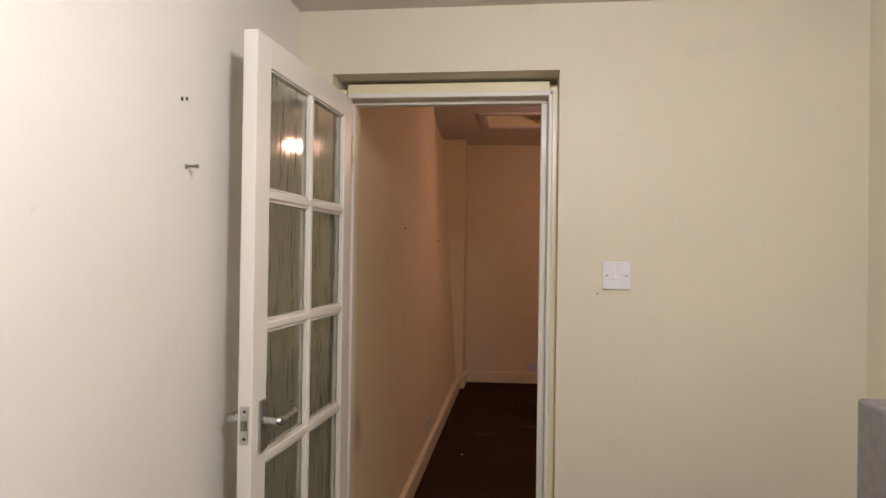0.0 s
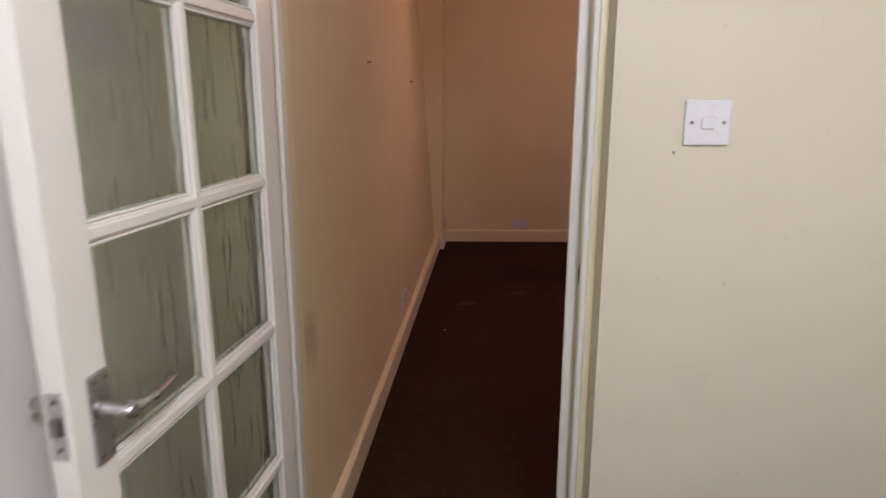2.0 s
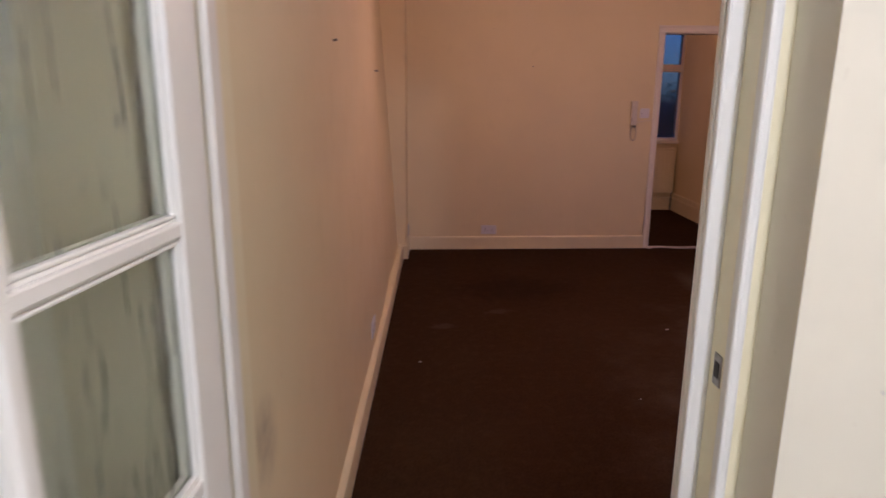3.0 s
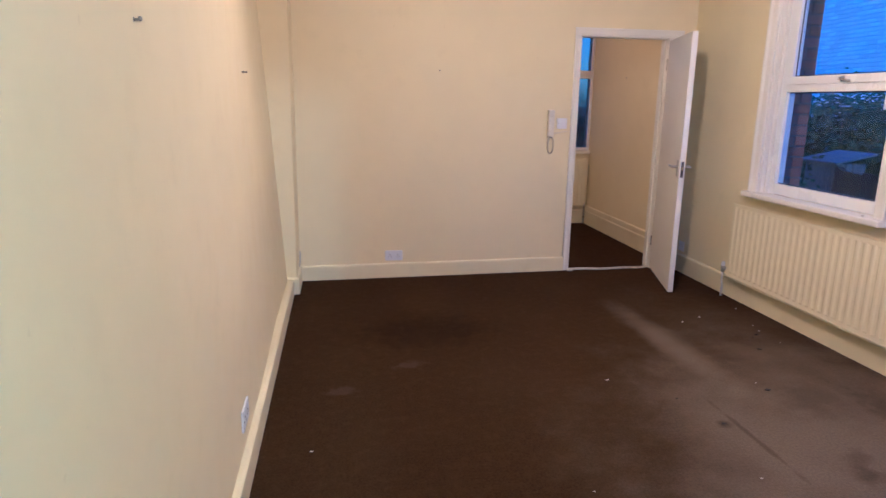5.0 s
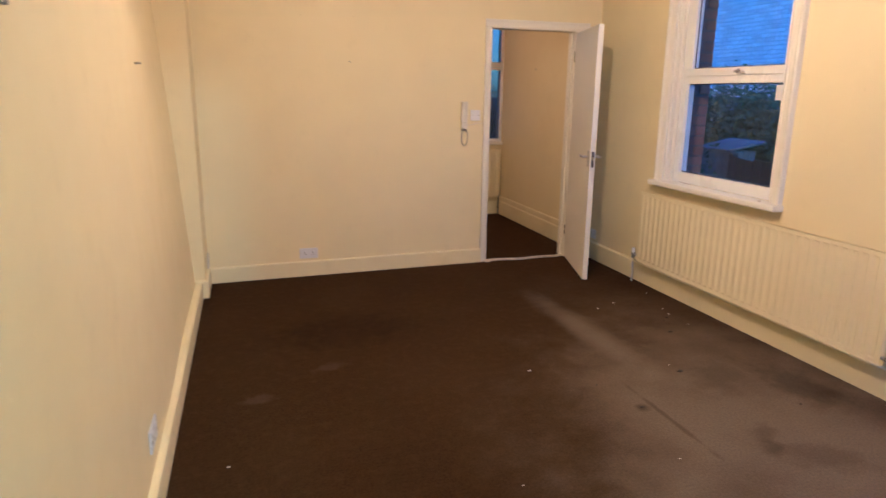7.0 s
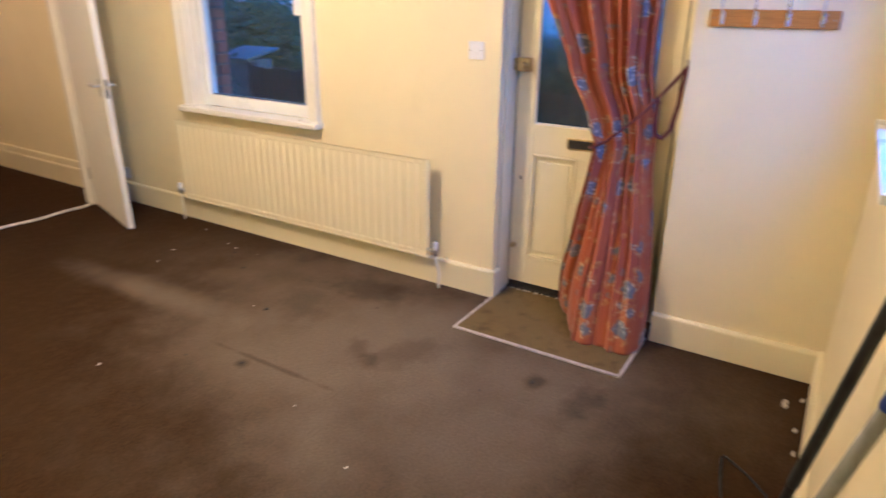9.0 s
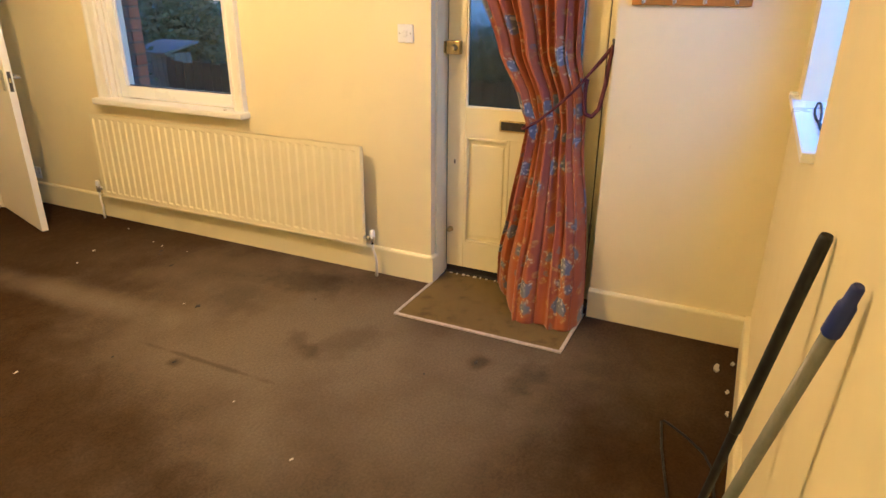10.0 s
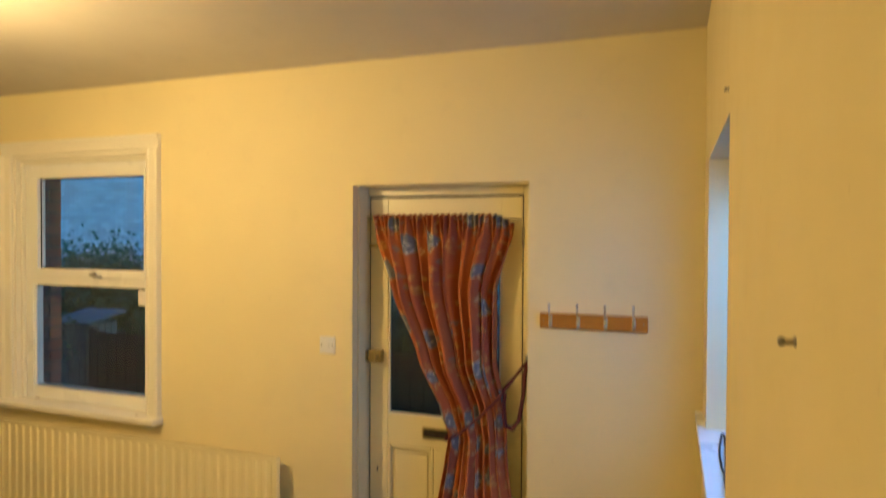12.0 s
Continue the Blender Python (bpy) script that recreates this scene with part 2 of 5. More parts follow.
COIR = coir()

def floral():
    """Rust cotton print: blue flowers ringed with pale petals, ochre leaves."""
    m = Mat("rust_floral_cotton")
    uv = m.n("ShaderNodeUVMap").outputs[0]
    warp = m.n("ShaderNodeVectorMath")
    warp.operation = "MULTIPLY_ADD"
    nz = m.n("ShaderNodeTexNoise")
    m.link(uv, nz.inputs["Vector"])
    nz.inputs["Scale"].default_value = 22
    m.link(nz.outputs["Color"], warp.inputs[0])
    warp.inputs[1].default_value = (0.055, 0.055, 0)
    m.link(uv, warp.inputs[2])
    def cells(scale, seed, out="Distance", rnd=0.75):
        mp = m.n("ShaderNodeMapping")
        mp.inputs["Location"].default_value = (seed, seed * 1.7, 0)
        m.link(warp.outputs[0], mp.inputs[0])
        v = m.n("ShaderNodeTexVoronoi")
        v.inputs["Scale"].default_value, v.inputs["Randomness"].default_value = scale, rnd
        m.link(mp.outputs[0], v.inputs["Vector"])
        return v.outputs[out]
    fl, leaf, petal = cells(7.6, 0.3, rnd=0.7), cells(17, 3.1), cells(52, 1.1)
    fine = m.noise(60, 3, co=uv)
    weave = m.noise(500, 2, co=uv)
    base = m.mix(m.ramp(m.noise(2.6, 2, co=uv), 0.40, 0.62), (0.37, 0.110, 0.048), (0.30, 0.088, 0.055))
    col = m.mix(m.ramp(leaf, 0.36, 0.24, 0, 0.75), base, m.mix(m.ramp(fine, 0.4, 0.6), (0.50, 0.28, 0.11), (0.36, 0.15, 0.055)))
    col = m.mix(m.ramp(cells(13, 7.7), 0.27, 0.18, 0, 0.7), col, m.mix(m.ramp(fine, 0.4, 0.6), (0.17, 0.17, 0.18), (0.28, 0.17, 0.10)))
    col = m.mix(m.ramp(fl, 0.48, 0.40, 0, 0.8), col, m.mix(m.ramp(petal, 0.28, 0.42), (0.58, 0.42, 0.24), (0.38, 0.14, 0.06)))
    col = m.mix(m.ramp(fl, 0.38, 0.32, 0, 1.0), col, m.mix(m.ramp(petal, 0.20, 0.46), (0.48, 0.47, 0.45), (0.17, 0.18, 0.215)))
    col = m.mix(m.ramp(fl, 0.15, 0.10, 0, 0.9), col, m.mix(m.ramp(fine, 0.42, 0.58), (0.12, 0.14, 0.21), (0.42, 0.42, 0.42)))
    m.p.inputs["Sheen Weight"].default_value = 0.2
    return m.done(col, 0.85, m.bump(weave, 0.3, 0.001), spec=0.2)

FLORAL = floral()


def brick_material(name, a, b, grime):
    m = Mat(name)
    r = m.n("ShaderNodeNewGeometry").outputs["Random Per Island"]
    n = m.noise(30, 4)
    col = m.mix(r, a, b)
    col = m.mix(m.ramp(n, 0.4, 0.7, 0, 0.5), col, grime)
    return m.done(col, 0.9, m.bump(n, 0.5, 0.01))

BRICK = brick_material("sooty_red_brick", (0.27, 0.11, 0.075), (0.36, 0.18, 0.13), (0.20, 0.12, 0.10))
PALE_BRICK = brick_material("pale_stock_brick", (0.40, 0.34, 0.28), (0.55, 0.48, 0.41), (0.30, 0.26, 0.22))
PALE_MORTAR = plain("pale_mortar", (0.30, 0.26, 0.225), 0.95, scale=60)
MORTAR = plain("grey_mortar", (0.17, 0.15, 0.135), 0.95, scale=60)
LEAF = Mat("dark_garden_leaves")
LEAF = LEAF.done(LEAF.mix(LEAF.n("ShaderNodeNewGeometry").outputs["Random Per Island"], (0.035, 0.06, 0.025), (0.06, 0.085, 0.04)), 0.9, spec=0.08)
BARK = plain("bare_branch_bark", (0.16, 0.13, 0.10), 0.9)
EARTH = plain("damp_garden_ground", (0.075, 0.065, 0.05), 0.95, vary=0.4, scale=2.5)
SHED = plain("weathered_shed_board", (0.15, 0.145, 0.13), 0.85, vary=0.3, scale=6)
FELT = plain("grey_roofing_felt", (0.16, 0.16, 0.16), 0.9, vary=0.3, scale=12)
FENCE = plain("dark_stained_fence_board", (0.06, 0.045, 0.035), 0.9, vary=0.3, scale=8)
def glow(name, c, s):
    m = Mat(name)
    m.p.inputs["Emission Color"].default_value = (*c, 1)
    m.p.inputs["Emission Strength"].default_value = s
    return m.done((0.8, 0.8, 0.8), 0.4)
BULB = glow("lit_bulb_glass", (1.0, 0.72, 0.42), 25)
TUBE = glow("lit_lamp_diffuser", (1.0, 0.92, 0.8), 16)

# ---------------------------------------------------------------- mesh helpers, all in place coordinates
def box(bm, lo, hi, bevel=0.0):
    r = bmesh.ops.create_cube(bm, size=1.0)["verts"]
    lo, hi = Vector(lo), Vector(hi)
    for v in r:
        v.co = Vector(((v.co[i] + 0.5) * (hi[i] - lo[i]) + lo[i] for i in range(3)))
    if bevel:
        edges = list({e for v in r for e in v.link_edges})
        bmesh.ops.bevel(bm, geom=edges, offset=bevel, segments=2, affect="EDGES", profile=0.5)
    return bm

def boxes(items, bevel=0.0):
    bm = bmesh.new()
    for lo, hi in items:
        box(bm, lo, hi, bevel)
    return bm

def solid(profile, a, b, up=None):
    """A profile of (across, out) points swept from a to b; across is 'up', out is up x direction."""
    bm = bmesh.new()
    a, b = Vector(a), Vector(b)
    d = (b - a).normalized()
    up = Vector(up or (0, 0, 1))
    side = d.cross(up)
    rings = [[bm.verts.new(p + up * u + side * s) for u, s in profile] for p in (a, b)]
    n = len(profile)
    for i in range(n):
        bm.faces.new((rings[0][i], rings[0][(i + 1) % n], rings[1][(i + 1) % n], rings[1][i]))
    bm.faces.new(rings[0][::-1])
    bm.faces.new(rings[1])
    bmesh.ops.recalc_face_normals(bm, faces=bm.faces)
    return bm

def tube(bm, pts, r, n=10, r_end=None):
    """A round bar along a line of points."""
    pts = [Vector(p) for p in pts]
    rings = []
    for i, p in enumerate(pts):
        d = (pts[min(i + 1, len(pts) - 1)] - pts[max(i - 1, 0)]).normalized()
        a = d.orthogonal().normalized() if not rings else (last - d * last.dot(d)).normalized()
        last = a
        b = d.cross(a)
        k = r if r_end is None else r + (r_end - r) * i / (len(pts) - 1)
        rings.append([bm.verts.new(p + (a * math.cos(q) + b * math.sin(q)) * k) for q in (2 * math.pi * j / n for j in range(n))])
    for s, e in zip(rings, rings[1:]):
        for j in range(n):
            f = bm.faces.new((s[j], s[(j + 1) % n], e[(j + 1) % n], e[j]))
            f.smooth = True
    bm.faces.new(rings[0][::-1])
    bm.faces.new(rings[-1])
    bmesh.ops.recalc_face_normals(bm, faces=bm.faces)
    return bm

def lathe(bm, where, axis, profile, n=16):
    """Rings of (distance along axis, radius), closed at both ends."""
    o, d = Vector(where), Vector(axis).normalized()
    a = d.orthogonal().normalized()
    b = d.cross(a)
    rings = [[bm.verts.new(o + d * t + (a * math.cos(q) + b * math.sin(q)) * r) for q in (2 * math.pi * j / n for j in range(n))] for t, r in profile]
    for s, e in zip(rings, rings[1:]):
        for j in range(n):
            bm.faces.new((s[j], s[(j + 1) % n], e[(j + 1) % n], e[j])).smooth = True
    bm.faces.new(rings[0][::-1])
    bm.faces.new(rings[-1])
    bmesh.ops.recalc_face_normals(bm, faces=bm.faces)
    return bm

def mesh_of(name, bm, material):
    me = bpy.data.meshes.new(name)
    bm.to_mesh(me)
    bm.free()
    me.materials.append(material)
    return me

def whole(name, bm, material, label="", category="", kind="", group=""):
    """A thing that is one mesh."""
    return tagged(new(name, mesh_of(name, bm, material)), label, category, group, kind)

def thing(name, where, label, category, group="", kind=""):
    ob = new(name)
    ob.empty_display_size = 0.05
    ob.location = where
    return tagged(ob, label, category, group, kind)

def part(name, bm, material, parent, label=""):
    ob = new(name, mesh_of(name, bm, material))
    ob.parent = parent
    root = Vector(parent.location) if parent.parent is None else Vector(parent.parent.location)
    ob.matrix_parent_inverse = Matrix.Translation(-root) if parent.parent is None else Matrix.Identity(4)
    return tagged(ob, label) if label else ob

# ---------------------------------------------------------------- structure
def wall_with_openings(name, axis, face, back, u0, u1, z0, z1, holes, material, label):
    """A wall along x or y, from its face to its back, with openings (u0, u1, z0, z1) cut through it."""
    def span(a, b, lo, hi):
        f0, f1 = min(face, back), max(face, back)
        return ((a, f0, lo), (b, f1, hi)) if axis == "x" else ((f0, a, lo), (f1, b, hi))
    items, at = [], u0
    for a, b, lo, hi in sorted(holes):
        if a > at:
            items.append(span(at, a, z0, z1))
        if lo > z0:
            items.append(span(a, b, z0, lo))
        if hi < z1:
            items.append(span(a, b, hi, z1))
        at = b
    if u1 > at:
        items.append(span(at, u1, z0, z1))
    bm = boxes(items)
    bmesh.ops.remove_doubles(bm, verts=bm.verts, dist=1e-5)
    return whole(name, bm, material, label, "wall", "structure")

A_OPEN = (-0.605, 0.137, 0.0, 2.044)
W_WIN = (1.567, 2.466, 1.125, 2.135)
D_OPEN = (5.138, 6.014, 0.0, 2.095)
B_WIN = (7.285, 8.345, 0.80, 2.33)
B_DOOR = (1.72, 2.545, 0.0, 2.015)
C_WIN = (1.55, 2.751, 0.89, 2.35)

whole("floor", boxes([((-2.0, AY0 - 0.2, -0.12), (XR + 0.05, CY1 + 0.2, 0.0))]), CARPET, "worn dark brown carpet with faded and stained patches", "carpet", "structure")
whole("ceiling", boxes([((-1.2, YW - 0.005, CEIL), (-0.30, YB + 0.1, CEIL + 0.15)), ((0.27, YW - 0.005, CEIL), (XR + 0.2, YB + 0.1, CEIL + 0.15)),
                        ((-0.30, YW - 0.005, CEIL), (0.27, 7.68, CEIL + 0.15)), ((-0.30, 8.25, CEIL), (0.27, YB + 0.1, CEIL + 0.15))]), CEILING, "off-white painted plaster ceiling of the living room", "ceiling", "structure")
whole("ceiling_kitchen", boxes([((AX0 - 0.2, AY0 - 0.2, CEIL_A), (AX1 + 0.2, YA, CEIL_A + 0.15))]), CEILING, "off-white painted kitchen ceiling", "ceiling", "structure")
whole("ceiling_far_room", boxes([((0.2, YB + 0.1, CEIL), (XR + 0.2, CY1 + 0.2, CEIL + 0.15))]), CEILING, "off-white ceiling of the room beyond", "ceiling", "structure")

# walls of the kitchen
wall_with_openings("wall_kitchen_front", "x", YA, YW - 0.17, -1.2, XR + 0.3, 0, CEIL + 0.1, [A_OPEN, W_WIN], CREAM_A, "cream painted kitchen wall with small marks")
wall_with_openings("wall_kitchen_left", "y", AX0, AX0 - 0.2, AY0, YA, 0, CEIL_A, [], WHITE_A, "white painted kitchen wall with a nail and screw holes")
wall_with_openings("wall_kitchen_right", "y", AX1, AX1 + 0.2, AY0, YA, 0, CEIL_A, [], CREAM_A, "cream painted kitchen wall")
wall_with_openings("wall_kitchen_back", "x", AY0, AY0 - 0.2, AX0 - 0.2, AX1 + 0.2, 0, CEIL_A, [], WHITE_A, "plain white kitchen wall")
# walls of the living room
wall_with_openings("wall_doorway", "x", YW, YW - 0.17, -1.2, XR + 0.3, 0, CEIL + 0.1, [(-0.605, 0.19, 0.0, 2.03), W_WIN], CREAM, "cream painted wall with a doorway and a deep window")
wall_with_openings("wall_window", "y", XR, XR + 0.32, YW, CY1 + 0.2, 0, CEIL + 0.1, [D_OPEN, B_WIN], CREAM, "cream painted outside wall with door and window")
wb = wall_with_openings("wall_back", "x", YB, YB + 0.12, -1.2, XR, 0, CEIL + 0.1, [B_DOOR], CREAM, "cream painted wall with an open doorway")
def yb(x):
    """The back wall is out of square: its left end stands nearer."""
    return YB - max(0.0, 1.72 - x) * 0.055
for v in wb.data.vertices:
    v.co.y += yb(v.co.x) - YB
wall_with_openings("wall_far", "x", CY1, CY1 + 0.28, 0.2, XR, 0, CEIL + 0.1, [C_WIN], CREAM, "cream painted far wall with a window")
wall_with_openings("wall_far_left", "y", 0.3, 0.2, YB + 0.12, CY1, 0, CEIL + 0.1, [], CREAM, "cream painted wall of the room beyond")

def leaning_wall():
    """The old party wall: plumb by the doorway, leaning outwards towards the far corner, a little wavy."""
    bm = bmesh.new()
    ny, nz = 56, 28
    grid = []
    for i in range(ny + 1):
        y = YW + (8.93 - YW) * i / ny
        k = max(0.0, min(1.0, (y - 6.0) / 2.9))
        k = k * k * (3 - 2 * k)
        row = []
        for j in range(nz + 1):
            z = CEIL * j / nz
            x = XL + 0.014 * max(0.0, 1 - z / 1.5) * (1 - k) - k * (0.012 + 0.068 * z) + 0.006 * noise.noise(Vector((y * 0.9, z * 0.9, 4.2)))
            row.append(bm.verts.new((x, y, z)))
        grid.append(row)
    for i in range(ny):
        for j in range(nz):
            bm.faces.new((grid[i][j], grid[i + 1][j], grid[i + 1][j + 1], grid[i][j + 1])).smooth = True
    back = [[bm.verts.new((-1.1, y, z)) for z in (0, CEIL)] for y in (YW, 8.93)]
    bm.faces.new((back[0][0], back[0][1], back[1][1], back[1][0]))
    bmesh.ops.recalc_face_normals(bm, faces=bm.faces)
    return bm
whole("wall_left", leaning_wall(), CREAM_SCUFFED, "uneven cream plaster wall with nails and scuffs", "wall", "structure")
whole("wall_corner_boxing", boxes([((-1.1, 8.925, 0), (-0.578, YB, CEIL))], 0.004), CREAM, "cream painted pipe boxing in the room corner", "boxing", "structure")

# skirting boards: a flat board with a rounded, moulded top
def skirting(name, a, b, h, t, label, material=SKIRT):
    pr = [(0, 0), (0, t), (h - 0.014, t), (h - 0.007, t * 0.93), (h - 0.002, t * 0.7), (h, t * 0.4), (h, 0)]
    return whole(name, solid(pr, a, b), material, label, "skirting board", "structure")

skirting("baseboard_left", (XL - 0.003, YW, 0), (XL - 0.016, 8.93, 0), 0.12, 0.046, "narrow cream skirting board along the party wall")
skirting("baseboard_boxing", (-0.66, 8.925, 0), (-0.560, 8.925, 0), 0.13, 0.02, "short cream skirting board on the pipe boxing")
skirting("baseboard_boxing_side", (-0.578, 8.925, 0), (-0.578, 9.27, 0), 0.13, 0.018, "short cream skirting board on the pipe boxing")
skirting("baseboard_back", (-0.578, yb(-0.578), 0), (1.69, yb(1.69), 0), 0.122, 0.02, "cream skirting board under the intercom wall")
skirting("baseboard_back_corner", (2.60, YB, 0), (XR, YB, 0), 0.122, 0.02, "short cream skirting board behind the door")
skirting("baseboard_window", (XR, YB, 0), (XR, D_OPEN[1], 0), 0.155, 0.026, "cream skirting board under the radiator")
skirting("baseboard_hooks", (XR, D_OPEN[0], 0), (XR, YW, 0), 0.147, 0.026, "cream skirting board under the coat hooks")
skirting("baseboard_return", (XR - 0.026, D_OPEN[1], 0), (XR + 0.05, D_OPEN[1], 0), 0.155, 0.024, "skirting board turned into the door opening")
skirting("baseboard_doorway", (XR, YW, 0), (0.14, YW, 0), 0.155, 0.024, "cream skirting board below the deep window")
skirting("baseboard_far_room", (XR, CY1, 0), (XR, YB + 0.12, 0), 0.165, 0.026, "deep cream skirting board in the room beyond")
skirting("trim_far_room", (XR, CY1, 0.165), (XR, YB + 0.12, 0.165), 0.058, 0.016, "moulded cap on the deep skirting board")
skirting("baseboard_far_wall", (0.3, CY1, 0), (XR, CY1, 0), 0.165, 0.022, "deep cream skirting board under a far window")

# ---------------------------------------------------------------- kitchen doorway: lining, stops, and the glazed door
lining = thing("door_frame_kitchen", (-0.24, 4.3, 0), "white gloss painted door lining with chipped edges", "door frame", kind="structure")
X0, X1, ZT = -0.577, 0.110, 1.985
part("jamb", boxes([((X1, 4.150, 0), (0.139, 4.285, ZT + 0.03)), ((X1 + 0.002, 4.246, 0), (0.193, 4.284, ZT + 0.03))], 0.003), GLOSS_AGED, lining)
part("jamb", boxes([((-0.608, 4.150, 0), (X0 - 0.006, 4.345, ZT + 0.03))], 0.003), GLOSS_AGED, lining)
part("head", boxes([((X0, 4.150, ZT), (X1, 4.30, ZT + 0.047))], 0.003), GLOSS_AGED, lining)
part("stop", boxes([((X1 - 0.026, 4.212, 0), (X1 + 0.001, 4.226, ZT)), ((X1 - 0.024, 4.231, 0), (X1 + 0.001, 4.248, ZT))], 0.004), GLOSS, lining)
part("stop", boxes([((X0 - 0.001, 4.205, 0), (X0 + 0.012, 4.245, ZT))], 0.004), GLOSS, lining)
part("head_stop", boxes([((X0, 4.205, ZT - 0.013), (X1, 4.245, ZT + 0.001))], 0.004), GLOSS, lining)
part("outer_bead", boxes([((X1 - 0.004, 4.146, 0), (0.122, 4.168, ZT + 0.02))], 0.005), GLOSS, lining)
part("outer_bead", boxes([((X0, 4.146, ZT - 0.002), (X1 + 0.012, 4.168, ZT + 0.016))], 0.005), GLOSS, lining)
part("strike_plate", boxes([((X1 - 0.002, 4.176, 1.03), (X1 + 0.001, 4.198, 1.075))], 0.0005), STEEL, lining, "small worn steel strike plate")
part("strike_hole", boxes([((X1 - 0.003, 4.180, 1.042), (X1 + 0.001, 4.194, 1.064))]), DARK, lining)

def moved(bm, m):
    bmesh.ops.transform(bm, matrix=m, verts=bm.verts)
    return bm

def lever_handle(parent, m, side):
    """Back plate with four screws and a lever; built at the origin with +x out of the door."""
    plate = part("handle_plate", moved(boxes([((0, -0.018, -0.062), (0.008, 0.018, 0.062))], 0.003), m), CHROME, parent, "satin aluminium handle plate")
    bm = bmesh.new()
    lathe(bm, (0.008, 0, 0.012), (1, 0, 0), [(0, 0.011), (0.006, 0.010), (0.03, 0.0085), (0.046, 0.0095)], 14)
    tube(bm, [(0.042, 0, 0.012), (0.047, 0.02 * side, 0.012), (0.05, 0.05 * side, 0.012), (0.051, 0.072 * side, 0.013), (0.049, 0.090 * side, 0.015), (0.046, 0.098 * side, 0.017)], 0.0095, 12, 0.0075)
    part("lever", moved(bm, m), CHROME, plate)
    bm = bmesh.new()
    for y, z in ((-0.011, 0.052), (0.011, 0.052), (-0.011, -0.052), (0.011, -0.052)):
        lathe(bm, (0.0075, y, z), (1, 0, 0), [(0, 0.0035), (0.0012, 0.003)], 8)
    part("screws", moved(bm, m), STEEL, plate)
    return plate

def glazed_door():
    """Ten-light door, hinged on the left jamb and folded back along the kitchen wall."""
    W, H, T = 0.702, 1.965, 0.036
    hinge = Vector((-0.593, 4.149, 0.014))
    # local: x from hinge to lock edge, y through the door (towards the kitchen face), z up
    ang = radians(-93.58)
    m = Matrix.Translation(hinge) @ Matrix.Rotation(ang, 4, "Z")
    d = thing("glazed_door", hinge, "white gloss ten-pane glazed door folded back, rippled obscure glass", "door")
    S = 0.077
    rows = [0.285, 0.608, 0.932, 1.256, 1.580, 1.893]
    part("stile", moved(boxes([((0, 0, 0), (S, T, H))], 0.003), m), GLOSS, d)
    part("stile", moved(boxes([((W - S, 0, 0), (W, T, H))], 0.003), m), GLOSS, d)
    part("bottom_rail", moved(boxes([((S, 0.001, 0), (W - S, T - 0.001, rows[0]))], 0.002), m), GLOSS, d)
    part("top_rail", moved(boxes([((S, 0.001, rows[-1]), (W - S, T - 0.001, H))], 0.002), m), GLOSS, d)
    def bar(a, b, upright):
        # a rounded glazing bar with a chamfer on both faces
        if upright:
            x = (a[0] + b[0]) / 2
            bm = boxes([((x - 0.013, 0.006, a[1]), (x + 0.013, T - 0.006, b[1])), ((x - 0.009, 0.001, a[1]), (x + 0.009, T - 0.001, b[1]))], 0.003)
        else:
            z = (a[1] + b[1]) / 2
            bm = boxes([((a[0], 0.006, z - 0.013), (b[0], T - 0.006, z + 0.013)), ((a[0], 0.0012, z - 0.009), (b[0], T - 0.0012, z + 0.009))], 0.003)
        return moved(bm, m)
    mid = W / 2
    for z in rows[1:-1]:
        part("glazing_bar", bar((S, z), (W - S, z), False), GLOSS, d)
    for lo, hi in zip(rows, rows[1:]):
        part("glazing_bar", bar((mid, lo), (mid, hi), True), GLOSS, d)
        for a, b in ((S, mid - 0.013), (mid + 0.013, W - S)):
            bm = boxes([((a, T / 2 - 0.002, lo + 0.002), (b, T / 2 + 0.002, hi - 0.002))])
            part("pane", moved(bm, m), RIPPLE, d, "rippled obscure glass pane")
            # putty bead round the pane on the visible face
            e = 0.005
            for y0, y1 in ((T / 2 + 0.003, T - 0.006), (0.006, T / 2 - 0.003)):
                z0, z1 = lo + (0.013 if lo != rows[0] else 0), hi - (0.013 if hi != rows[-1] else 0)
                part("bead", moved(boxes([((a, y0, z0), (a + e, y1, z1)), ((b - e, y0, z0), (b, y1, z1)), ((a + e, y0, z0), (b - e, y1, z0 + e)), ((a + e, y0, z1 - e), (b - e, y1, z1))], 0.002), m), GLOSS, d)
    lock = part("lock_plate", moved(boxes([((W - 0.0005, 0.007, 0.985), (W + 0.0015, 0.029, 1.075))], 0.0005), m), CHROME, d, "steel mortice latch plate")
    part("latch_bolt", moved(boxes([((W, 0.011, 1.018), (W + 0.007, 0.025, 1.042))], 0.002), m), STEEL, lock)
    part("screw_hole", moved(boxes([((W + 0.001, 0.015, 0.995), (W + 0.002, 0.021, 1.001)), ((W + 0.001, 0.015, 1.06), (W + 0.002, 0.021, 1.066))]), m), DARK, lock)
    f = m @ pose(W - 0.05, T, 1.02, 0, 0, 90)
    lever_handle(d, f, 1)
    f = m @ pose(W - 0.05, 0, 1.02, 0, 0, -90)
    lever_handle(d, f, -1)
    for z in (0.2, 1.75):
        bm = bmesh.new()
        lathe(bm, m @ Vector((-0.004, T + 0.004, z)), (0, 0, 1), [(0, 0.006), (0.09, 0.006)], 10)
        part("hinge", bm, GLOSS_AGED, d)
glazed_door()

